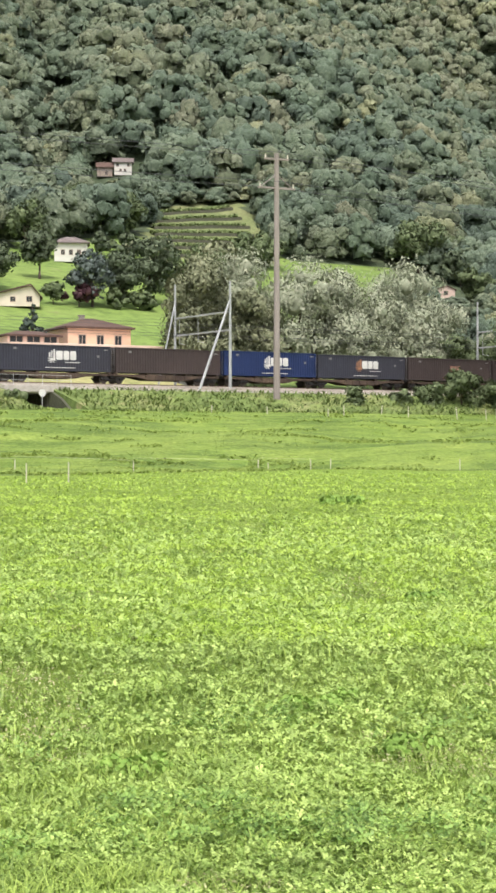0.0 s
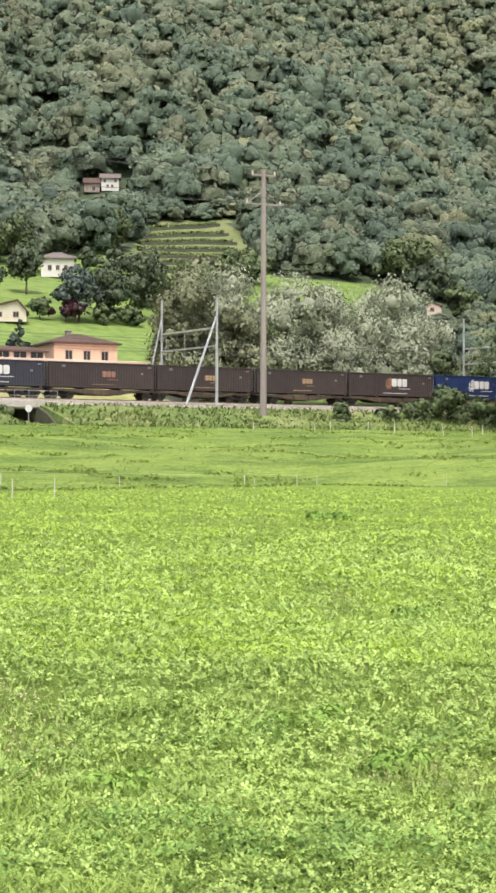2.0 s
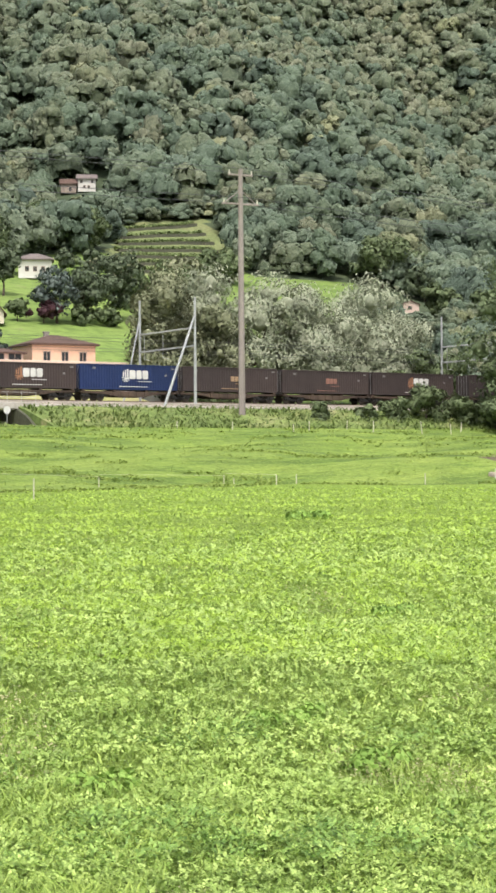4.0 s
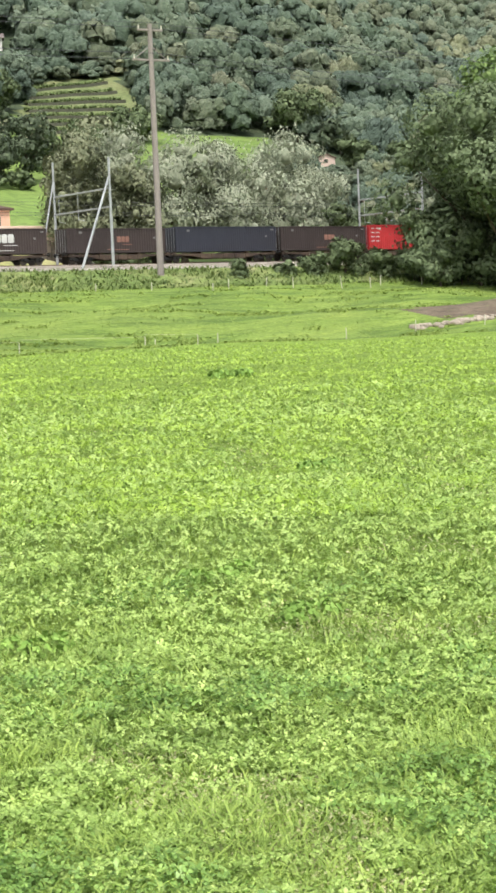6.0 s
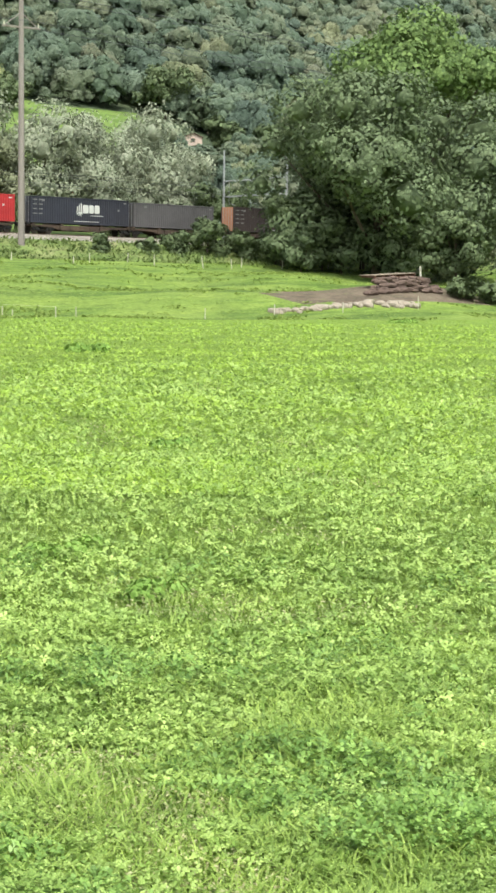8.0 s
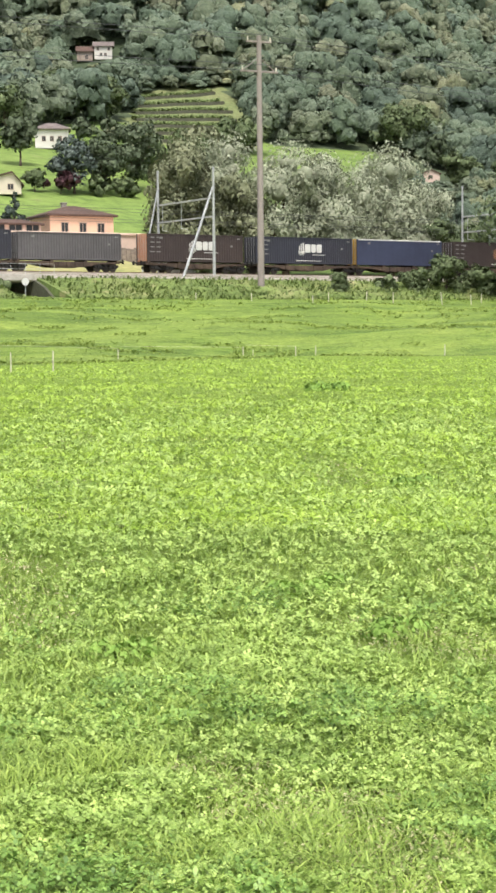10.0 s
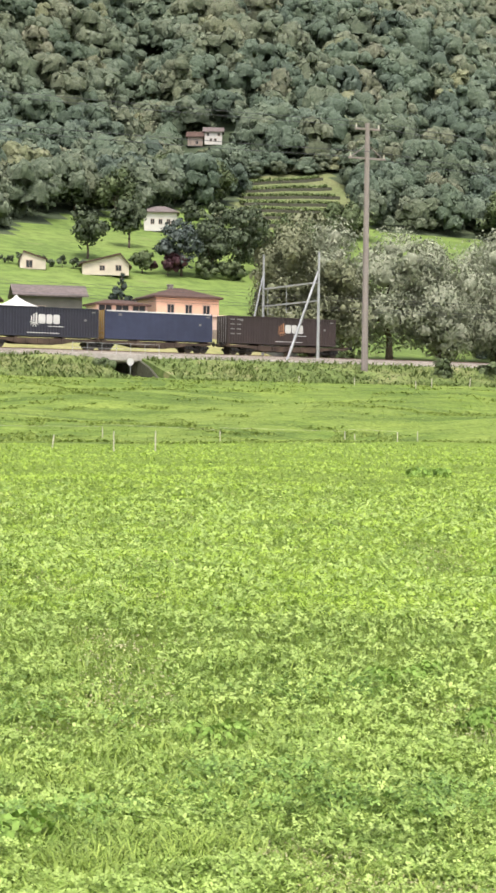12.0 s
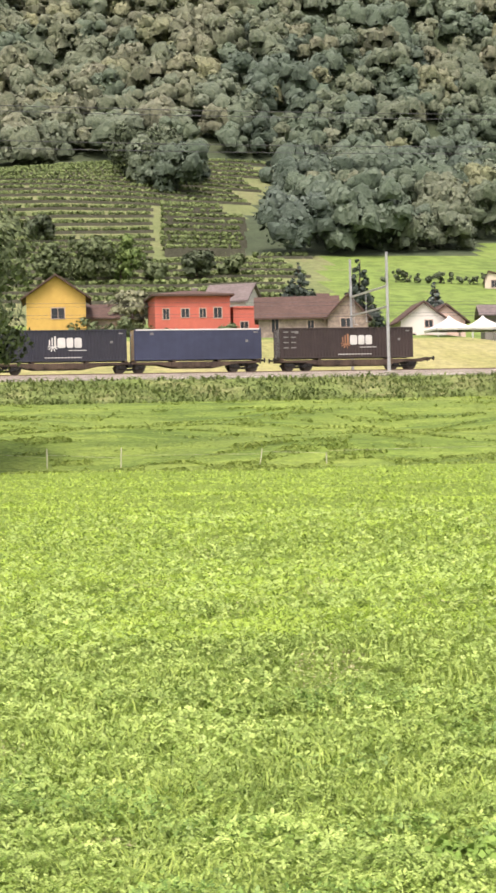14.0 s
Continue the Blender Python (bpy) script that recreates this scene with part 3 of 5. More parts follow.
def tree(name, label, x, y, h, w, material, seed, leaves=1500, size=0.7, shape="round", clear=0.18, blobs=18, base=None, droop=0.0, limbs=5, group="", tuft=0.0):
    rng = np.random.default_rng(seed)
    if not tuft and shape != "cone" and w > 2.4:
        tuft = 0.22 + 0.05 * w
    z = float(height(x, y)) if base is None else base
    root = empty(name, x, y, z)
    z0 = h * clear
    bl = crown_blobs(rng, w, h - z0, z0, blobs, shape)
    bm = bmesh.new()
    tr = max(0.06, h * 0.022)
    top = h * (0.9 if shape == "cone" else 0.62)
    last, lr = Vector((0, 0, -0.6)), tr * 1.35
    for k in range(1, 5):
        t = k / 4
        p = Vector(((rng.random() - 0.5) * 0.05 * h * t, (rng.random() - 0.5) * 0.05 * h * t, top * t))
        tube(bm, last, p, lr, tr * (1.15 - 0.85 * t), 8)
        last, lr = p, tr * (1.15 - 0.85 * t)
    for k in range(limbs if shape != "cone" else 0):
        b = bl[int(rng.integers(len(bl)))]
        s = Vector((0, 0, z0 + (0.05 + 0.5 * rng.random()) * (top - z0)))
        e = Vector(b[:3])
        mid = s.lerp(e, 0.5) + Vector((0, 0, -0.04 * h))
        tube(bm, s, mid, tr * 0.5, tr * 0.32, 6)
        tube(bm, mid, e, tr * 0.32, tr * 0.1, 6)
    part("trunk", bm, M_BARK, root, smooth=True)
    v, f, nrm = leaf_quads(rng, bl, int(leaves * (3.0 if y < 200 else 1.9)), size * (0.62 if y < 200 else 0.76), droop, tuft=tuft)
    core = core_of(bl, 0.42 if tuft else 0.66)
    part("inner_foliage", core, material, root, smooth=True)
    mesh_object("crown", v, f, material, root, normals=nrm)
    return tagged(root, label, "tree" if "bush" not in name and "shrub" not in name else "bush", group)


# ---- the wooded slope ----
def forest():
    rng = np.random.default_rng(5)
    ico = bmesh.new()
    bmesh.ops.create_icosphere(ico, subdivisions=2, radius=1.0)
    ico.verts.index_update()
    unit = np.array([p.co[:] for p in ico.verts])
    tris = np.array([[p.index for p in fa.verts] for fa in ico.faces])
    ico.free()
    kinds = []
    for k in range(20):
        near = k < 8
        bl = [(0, 0, 0.50, 0.30)]
        for i in range(12 if near else 8):
            a, e = rng.random() * 6.28, rng.uniform(-0.7, 1.25)
            rr = 0.33 * math.cos(e * 0.8)
            bl.append((rr * math.cos(a), rr * math.sin(a), 0.43 + 0.33 * math.sin(e), rng.uniform(0.11, 0.19) if near else rng.uniform(0.13, 0.21)))
        v, f, nr = leaf_quads(rng, bl, 900 if near else 210, 0.040 if near else 0.062, up=0.35, scatter=0.6, reach=1.2)
        c, r = np.array([b[:3] for b in bl]), np.array([b[3] for b in bl])
        cv, cf, at0 = [], [], 0
        for i in range(len(bl)):
            lump = 1 + 0.14 * np.sin(unit @ rng.normal(size=3) * 5 + i) + 0.14 * rng.normal(size=len(unit))
            p = c[i] + unit * (r[i] * lump * 0.95)[:, None]
            mid = p[tris].mean(1)
            hidden = (np.linalg.norm(mid[:, None] - c[None], axis=2) < 0.86 * r[None])
            hidden[:, i] = False
            hidden[:, i] |= (mid[:, 2] - c[i, 2]) < -0.45 * r[i]
            cf.append(tris[~hidden.any(1)] + at0)
            cv.append(p)
            at0 += len(p)
        kinds.append((v, f, np.concatenate(cv), np.concatenate(cf), nr))
    verts, faces, tones, normals, cverts, cfaces, ctones, at, cat = [], [], [], [], [], [], [], 0, 0
    spots = []
    step = 9.3
    for y in np.arange(262, 960, step):
        for x in np.arange(10, min(1.35 * y, 1000), step * (1 + max(0, y - 560) / 800)):
            px, py = x + rng.uniform(-3.4, 3.4), y + rng.uniform(-3.4, 3.4)
            if py < wood_edge(px) or (in_terraces(px, py) and not (((px - 74) / 11) ** 2 + ((py - 402) / 26) ** 2 < 1)):
                continue
            clump = ((px - 74) / 11) ** 2 + ((py - 402) / 26) ** 2 < 1
            if py < 452 and 30 < px < (0.262 + 0.00006 * (py - 313)) * py and not clump:
                continue
            if abs(px - 0.524 * py) < 10 and 396 < py < 454:
                continue
            big = rng.random()
            spots.append((px, py, 9 + 8 * big * rng.uniform(0.7, 1.1), 9.5 + 7.5 * big))
    for y in np.arange(196, 300, 4.6):
        for x in np.arange(max(150, 0.76 * y), 1.35 * y, 5.0):
            px, py = x + rng.uniform(-2, 2), y + rng.uniform(-2, 2)
            low = 0.785 < px / py < 0.83
            spots.append((px, py, rng.uniform(2, 3) if low else rng.uniform(4.5, 8), rng.uniform(5, 8)))
    for k in range(330):
        py = rng.uniform(420, 800)
        spots.append((rng.uniform(0.435, 0.495 if py < 470 else 0.515) * py, py, rng.uniform(8, 13), rng.uniform(8, 13)))
    for k in range(60):
        py = rng.uniform(406, 436)
        spots.append((rng.uniform(0.54, 0.635) * py, py, rng.uniform(4, 7), rng.uniform(6, 10)))
    for k in range(26):
        py = rng.uniform(396, 440)
        spots.append((rng.uniform(0.505, 0.540) * py, py, rng.uniform(2.0, 3.4), rng.uniform(5, 7)))
    for px, py, h, w in spots:
        z = float(height(px, py))
        if (z - 1.65) / math.hypot(px, py) > (0.20 if px > 1.03 * py else (0.255 if px < 0.36 * py else 0.285)):
            continue
        v, f, cv, cf, nr = kinds[int(rng.integers(0, 8) if py < 400 and h > 8.5 else rng.integers(8, 20))]
        a = rng.random() * 6.28
        turn = np.array([[math.cos(a), -math.sin(a), 0], [math.sin(a), math.cos(a), 0], [0, 0, 1]])
        size = np.array([w, w, h * 1.1])
        off = np.array([px, py, z - 0.14 * h])
        stand = math.sin(px * 0.047 + 1.9 * math.sin(py * 0.021)) * math.sin(py * 0.039 + 1.4 * math.sin(px * 0.017))
        # Tone by chance and stand, paler and warmer farther up the slope.
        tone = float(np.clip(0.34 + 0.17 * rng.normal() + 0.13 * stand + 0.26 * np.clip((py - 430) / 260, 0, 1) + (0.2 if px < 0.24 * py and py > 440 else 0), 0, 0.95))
        if rng.random() < 0.06:
            tone = rng.uniform(0.85, 1.0)
        verts.append((v * size) @ turn.T + off)
        faces.append(f + at)
        normals.append(nr @ turn.T)
        at += len(v)
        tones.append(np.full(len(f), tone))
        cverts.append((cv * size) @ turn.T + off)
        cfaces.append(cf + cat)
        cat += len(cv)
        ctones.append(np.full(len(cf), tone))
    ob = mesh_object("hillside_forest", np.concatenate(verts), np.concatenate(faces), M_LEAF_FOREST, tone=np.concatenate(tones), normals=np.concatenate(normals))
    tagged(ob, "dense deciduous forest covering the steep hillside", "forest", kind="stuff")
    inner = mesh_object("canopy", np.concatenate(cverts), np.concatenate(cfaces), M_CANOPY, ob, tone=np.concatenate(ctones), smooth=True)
    tagged(inner, kind="stuff")


forest()


def terraces(name, label, rows, seed, wall_h=1.25, bare=None, lift=0.2):
    """Vine rows on stone-edged terraces that follow the slope."""
    rng = np.random.default_rng(seed)
    blobs, wv, wf = [], [], []
    for y0, q0, q1, climb in rows:
        x0, x1 = q0 * y0, q1 * y0
        for x in np.arange(x0, x1, 0.9):
            yy = y0 + climb * (x - x0) + 0.9 * math.sin(x * 0.12 + y0 * 0.02) + 0.4 * math.sin(x * 0.31)
            zz = float(height(x, yy))
            if bare and bare(x, yy):
                continue
            if rng.random() < 0.97:
                blobs.append((x + rng.uniform(-0.3, 0.3), yy, zz + lift + 0.45, rng.uniform(0.42, 0.58)))
            b0 = len(wv)
            for dx in (0, 0.9):
                wv += [(x + dx, yy - 1.35, zz + lift - wall_h), (x + dx, yy - 1.25, zz + lift), (x + dx, yy + 2.2, zz + lift)]
            wf += [(b0, b0 + 3, b0 + 4, b0 + 1), (b0 + 1, b0 + 4, b0 + 5, b0 + 2)]
    v, f, nrm = leaf_quads(rng, blobs, len(blobs) * 30, 0.46)
    vines = mesh_object(name, v, f, M_LEAF_VINE, normals=nrm)
    tagged(vines, label, "vineyard", kind="stuff")
    wall = mesh_object("terrace_wall", wv, wf, M_DRYSTONE)
    tagged(wall, "low dry-stone terrace walls under the vine rows", "wall", kind="structure")


ROWS_LEFT = []
for k in range(25):
    y0 = 262 + k * 7.6
    ROWS_LEFT.append((y0, 0.06 + 0.01 * (k % 3), (0.285 if y0 < 312 else 0.225 + 0.0003 * (y0 - 300)) - 0.004 - 0.008 * (k % 3), 0.03))


def steep_plot(x, y):
    return 308 < y < 366 and 0.188 * y - 2 < x < 0.24 * y + 1


terraces("vineyard", "terraced vineyard rows climbing the slope", ROWS_LEFT, 3, bare=steep_plot)
terraces("steep_vineyard", "young vine rows between tall dark terrace walls", [(311 + 6.2 * k, 0.190, 0.238 - 0.012 * (k % 2 if k > 5 else 0) - (0.014 if k > 7 else 0), 0.02) for k in range(9)], 8, wall_h=2.4, lift=1.25)
terraces("small_vineyard", "short vine rows on a grassy hillside terrace", [(346 + 9.0 * k, 0.551, 0.646 - 0.006 * k, 0.03) for k in range(7)], 4, lift=0.4)

# ---- single trees behind the railway ----
WILLOWS = [(106.0, 181, 17.0, 10.0, M_LEAF_DULL, "dull green"), (114.5, 187, 18.6, 12.0, M_LEAF_WILLOW, "silver-green"), (122.5, 183, 18.8, 14.5, M_LEAF_WILLOW, "silver-green"),
           (132.0, 184, 18.2, 14.0, M_LEAF_WILLOW, "silver-green"), (141.5, 186, 19.0, 14.5, M_LEAF_WILLOW, "silver-green"), (111.0, 177, 14.0, 7.5, M_LEAF_DULL, "brownish, half-bare"), (149.0, 188, 14.0, 9.0, M_LEAF_WILLOW, "silver-green"),
           (127.5, 179, 11.0, 9.0, M_LEAF_WILLOW, "low silver-green"), (137.5, 180, 11.0, 9.0, M_LEAF_WILLOW, "low silver-green")]
for i, (x, y, h, w, m, look_of) in enumerate(WILLOWS):
    tree("willow_tree", look_of + " willow beside the railway", x, y, h, w, m, 20 + i, 9500, 0.37, clear=0.04, blobs=34, droop=1.2, group="willows by the railway", tuft=1.4)
for i, (x, y, h, w) in enumerate([(143, 176, 8.5, 8.0), (149, 176, 8.0, 8.0), (136.5, 174, 5.0, 5.0), (106.5, 173, 4.0, 4.0), (104, 172, 2.5, 3.0)]):
    tree("bush", "dense green bush behind the railway", x, y, h, w, M_LEAF_MID, 40 + i, 1500, 0.5, clear=0.02, blobs=14, limbs=2, group="bushes behind the railway")
HILL_TREES = [  # x, y, height, width, kind
    (138.9, 275, 10.5, 8.5, "blue"), (145.5, 277, 10, 7.5, "dark"), (153.9, 281, 13.8, 10, "dark"), (149.5, 283, 11, 8, "dark"), (142.5, 305, 9.8, 6.8, "dark"),
    (126.5, 288.5, 9.6, 8.2, "dark"), (155.6, 340, 12.5, 9, "mid"), (188, 376, 11.5, 15, "mid"), (196, 371, 10.5, 11, "mid"), (178, 377, 10, 11, "mid"),
    (164, 352, 9, 8, "dark"), (148, 345, 11, 9, "dark"), (173, 338, 6, 5, "dark"), (135.9, 274.3, 4.4, 6.4, "purple"), (131.4, 275.5, 3.6, 4.2, "mid"), (148.5, 273.8, 3.8, 5.5, "mid"),
    (143.0, 273.5, 3.2, 4.2, "mid"), (265.8, 343.7, 12.5, 18.5, "mid"), (279, 345, 10.5, 12, "mid"), (269, 331, 9, 11, "dark"), (255.7, 308, 8, 11, "mid"), (262, 300, 8, 10, "mid"),
    (166, 296, 8, 9, "mid"), (160, 276, 6, 6, "bright"), (40.7, 279, 8, 9, "mid"), (46, 281, 8.6, 6.5, "bright"), (34, 276, 7, 7, "mid"), (35.2, 210, 6.2, 7, "dull"), (59.6, 284, 5, 7, "dark"), (66, 287, 4.2, 5, "mid"), (52, 283, 4, 5, "mid"),
    (74, 396, 15, 15, "dark"), (70, 408, 13, 12, "dark"), (38, 330, 5, 8, "dark"), (186, 350, 4, 5, "dark"), (178, 345, 3, 4, "mid"), (172, 292, 10, 10, "mid"), (182, 304, 10, 11, "dull"), (194, 318, 9, 10, "mid"), (206, 330, 9, 10, "mid"), (216, 338, 8, 9, "mid"), (176, 318, 7, 9, "dull"), (182, 342, 3, 5, "dull"), (192, 345, 3, 6, "dull"), (203, 346, 3, 5, "mid"), (212, 347, 2.5, 5, "dull"), (222, 350, 2.5, 5, "mid"),
]
KIND = {"dark": (M_LEAF_DARK, "dark green"), "mid": (M_LEAF_MID, "leafy green"), "blue": (M_LEAF_BLUE, "blue-grey needled"), "purple": (M_LEAF_PURPLE, "purple-leaved"), "bright": (M_LEAF_BRIGHT, "light green"), "dull": (M_LEAF_DULL, "dull grey-green")}
for i, (x, y, h, w, k) in enumerate(HILL_TREES):
    m, words = KIND[k]
    small = h < 5
    tree("shrub" if small else "hillside_tree", words + (" shrub on the grassy hillside" if small else " tree standing on the hillside meadow"), x, y, h, w, m, 60 + i,
         int(500 + 110 * w * 1.2), 0.62 if y < 300 else 0.8, clear=0.03 if small or k == "blue" else (0.06 if i not in (4, 5) else 0.22), blobs=12 if small else (40 if k == "blue" else 24), shape="round")
for i, (x, y, h, w, k) in enumerate([(94.7, 205, 9.8, 6.4, "green"), (75.8, 211, 8.6, 4.8, "blue"), (58.6, 215, 10.0, 8.0, "green"), (67.1, 216, 10.6, 7.0, "green")]):
    tree("fir_tree", ("blue-grey" if k == "blue" else "dark green") + " conical fir tree beside the houses", x, y, h, w, M_LEAF_BLUE if k == "blue" else M_LEAF_CONIFER, 110 + i, 1900, 0.5, shape="cone", clear=0.03, blobs=75, group="firs by the village")
# a row of clipped shrubs across the meadow
for i in range(16):
    x = 92 + i * 1.9
    tree("shrub", "small dark shrub in a row across the meadow", x, 281 - 0.55 * (x - 92) * 0.3, 1.5 + 0.9 * ((i * 7) % 4) / 3, 1.5 + 0.5 * (i % 3), M_LEAF_DARK, 130 + i, 160, 0.45, clear=0.03, blobs=6, limbs=1, group="row of shrubs")

# ---- trees and bushes on the near side of the railway ----
tree("big_tree", "huge broad dark green tree at the meadow's edge", 133.0, 134.2, 22.4, 32.0, M_LEAF_BIG, 201, 30000, 0.5, clear=0.05, blobs=70, limbs=12, base=4.2, tuft=1.15)
tree("walnut_tree", "smaller leafy tree with large pale green leaves by the trunk", 116.8, 107.5, 8.6, 6.6, M_LEAF_MID, 202, 4200, 0.42, clear=0.03, blobs=26, tuft=0.6)
tree("robinia_tree", "tall light green spreading tree behind the big tree", 153, 147, 30.5, 26.0, M_LEAF_BRIGHT, 203, 12000, 0.6, shape="umbrella", clear=0.2, blobs=66, limbs=14, group="tall light green trees", tuft=1.1)
tree("robinia_tree", "tall light green spreading tree behind the big tree", 173, 143, 32.0, 23.0, M_LEAF_BRIGHT, 204, 11000, 0.6, shape="umbrella", clear=0.2, blobs=60, limbs=14, group="tall light green trees", tuft=1.1)
tree("robinia_tree", "tall light green spreading tree behind the big tree", 157, 128, 22.0, 13.0, M_LEAF_BRIGHT, 205, 5000, 0.65, clear=0.2, blobs=30, limbs=10, group="tall light green trees", tuft=1.1)
tree("side_tree", "dark leafy tree at the edge of the thicket", 142, 130, 15.0, 13.0, M_LEAF_MID, 206, 6000, 0.55, clear=0.05, blobs=30, tuft=1.1)
tree("side_tree", "dark leafy tree at the edge of the thicket", 152, 120, 13.0, 13.0, M_LEAF_MID, 207, 5000, 0.55, clear=0.05, blobs=30, tuft=1.1)
tree("elder_bush", "large pale green bush beside the big tree", 131.5, 110.0, 7.8, 8.0, M_LEAF_DULL, 208, 4000, 0.42, clear=0.04, blobs=24)
tree("elder_bush", "large pale green bush beside the big tree", 139, 109, 7.0, 8.0, M_LEAF_DULL, 209, 3500, 0.42, clear=0.04, blobs=22)
BANK_BUSHES = [(119.5, 146.8, 5.0, 5.2), (115.5, 147.2, 3.6, 4.5), (123.5, 145.5, 3.6, 5.0), (104.8, 146.6, 2.6, 2.8), (126.5, 143.5, 5.0, 6.5), (132, 142, 9.0, 8.5), (137, 140.5, 11.5, 9.5), (111.8, 147.4, 2.4, 3.4), (66.2, 147.0, 2.0, 2.4), (128.5, 138.0, 3.0, 5.0), (125.8, 141.5, 10.5, 6.5)]
for i, (x, y, h, w) in enumerate(BANK_BUSHES):
    tree("bush", "rounded green bush on the railway bank", x, y, h, w, M_LEAF_MID, 220 + i, int(700 + 260 * w), 0.36, clear=0.02, blobs=14, limbs=2, group="bushes on the railway bank")
tree("field_tree", "dark green tree reaching over the fence line", 4.6, 104.0, 20.0, 14.5, M_LEAF_MID, 240, 11000, 0.42, clear=0.03, blobs=44, limbs=10, tuft=0.8)
for i in range(22):
    x = 113.5 + i * 1.75
    tree("shrub", "low green weeds and brambles at the field's edge", x, 103.5 + 1.5 * math.sin(i * 2.1), 1.3 + 0.3 * (i % 3), 4.6, M_LEAF_MID, 260 + i, 1500, 0.28, clear=0.02, blobs=44, limbs=1, group="weeds at the field's edge")
for i, (x, y, h, w) in enumerate([(124.5, 137, 5.0, 7.0), (129.5, 136, 6.5, 8.5), (134, 132, 6.0, 8.0)]):
    tree("bush", "dense dark bush at the foot of the big tree", x, y, h, w, M_LEAF_BIG, 280 + i, 2600, 0.42, clear=0.02, blobs=20, limbs=2, group="bushes at the foot of the big tree")
for i, (x, y, h, w) in enumerate([(28, 198, 4.0, 5.5), (32.5, 197, 4.2, 5), (37, 199, 3.6, 4.5), (45, 196, 3.2, 3.2), (62.5, 199, 4.0, 4.0), (84, 203, 3.0, 4.0), (91, 201, 2.6, 3.5)]):
    tree("bush", "garden bush between the houses and the railway", x, y, h, w, M_LEAF_MID, 290 + i, 900, 0.42, clear=0.02, blobs=14, limbs=2, base=12.6, group="garden bushes")


# ---- houses ----
def house(name, label, x, y, w, d, wall, rise, rz, wall_mat, roof_mat, openings=(), roof="gable", base=None, chimney=None, over=0.5, ridge="x", skew=0.0):
    """w along its front, d deep; openings: (face, along, sill, width, height), face s or w; the front looks to -y."""
    z = float(height(x, y)) - 0.4 if base is None else base
    h = empty(name, x, y, z, rz)
    bm = bmesh.new()
    if roof == "gable" and ridge == "y":
        solid(bm, [(-w / 2, 0), (w / 2, 0), (w / 2, wall), (skew * w / 2, wall + rise), (-w / 2, wall)], -d / 2, d / 2, "y")
    elif roof == "gable":
        solid(bm, [(-d / 2, 0), (d / 2, 0), (d / 2, wall), (0, wall + rise), (-d / 2, wall)], -w / 2, w / 2, "x")
    else:
        box(bm, -w / 2, w / 2, -d / 2, d / 2, 0, wall)
    part("wall", bm, wall_mat, h)
    bm = bmesh.new()
    t = 0.22
    if roof == "gable":
        half = (w if ridge == "y" else d) / 2
        slope = rise / half
        e = half + over
        if ridge == "y" and skew:
            low_l, low_r, top_x = wall - over * rise / (half * (1 + skew)), wall - over * rise / (half * (1 - skew)), skew * half
            prof = [(-e, low_l + 0.02), (top_x, wall + rise + 0.02), (e, low_r + 0.02), (e, low_r + t), (top_x, wall + rise + t + 0.06), (-e, low_l + t)]
        else:
            prof = [(-e, wall - over * slope + 0.02), (0, wall + rise + 0.02), (e, wall - over * slope + 0.02), (e, wall - over * slope + t), (0, wall + rise + t + 0.06), (-e, wall - over * slope + t)]
        if ridge == "y":
            solid(bm, prof, -d / 2 - over, d / 2 + over, "y")
        else:
            solid(bm, prof, -w / 2 - over, w / 2 + over, "x")
    elif roof == "hip":
        a, b = w / 2 + over, d / 2 + over
        k = max(0.0, a - b)
        base_v = [bm.verts.new(p) for p in ((-a, -b, wall - 0.1), (a, -b, wall - 0.1), (a, b, wall - 0.1), (-a, b, wall - 0.1))]
        mid_v = [bm.verts.new(p) for p in ((-a, -b, wall + 0.12), (a, -b, wall + 0.12), (a, b, wall + 0.12), (-a, b, wall + 0.12))]
        r0, r1 = bm.verts.new((-k - 0.2, 0, wall + rise)), bm.verts.new((k + 0.2, 0, wall + rise))
        bm.faces.new(base_v)
        for i in range(4):
            bm.faces.new((base_v[i], base_v[(i + 1) % 4], mid_v[(i + 1) % 4], mid_v[i]))
        bm.faces.new((mid_v[0], mid_v[1], r1, r0))
        bm.faces.new((mid_v[1], mid_v[2], r1))
        bm.faces.new((mid_v[2], mid_v[3], r0, r1))
        bm.faces.new((mid_v[3], mid_v[0], r0))
    else:
        box(bm, -w / 2 - over, w / 2 + over, -d / 2 - over, d / 2 + over, wall + 0.003, wall + rise, 0.03)
    part("roof", bm, roof_mat, h)
    if chimney:
        bm = bmesh.new()
        cx0, cz = chimney
        box(bm, cx0 - 0.3, cx0 + 0.3, -0.3, 0.3, wall, wall + cz - 0.15, 0.02)
        box(bm, cx0 - 0.38, cx0 + 0.38, -0.38, 0.38, wall + cz - 0.15, wall + cz, 0.02)
        part("chimney", bm, M_STONE, h)
    for face, along, sill, ww, hh in openings:
        m = Matrix.Translation((0, -d / 2, 0)) if face == "s" else Matrix.Rotation(radians(-90), 4, "Z") @ Matrix.Translation((0, -w / 2, 0))
        bm = bmesh.new()
        fr = 0.10
        for x0, x1, z0, z1 in ((along - ww / 2 - fr, along - ww / 2, sill - fr, sill + hh + fr), (along + ww / 2, along + ww / 2 + fr, sill - fr, sill + hh + fr),
                               (along - ww / 2, along + ww / 2, sill + hh, sill + hh + fr), (along - ww / 2, along + ww / 2, sill - fr, sill)):
            box(bm, x0, x1, -0.06, 0.05, z0, z1, 0, m)
        box(bm, along - 0.03, along + 0.03, -0.03, 0.05, sill, sill + hh, 0, m)
        door = hh > 1.8
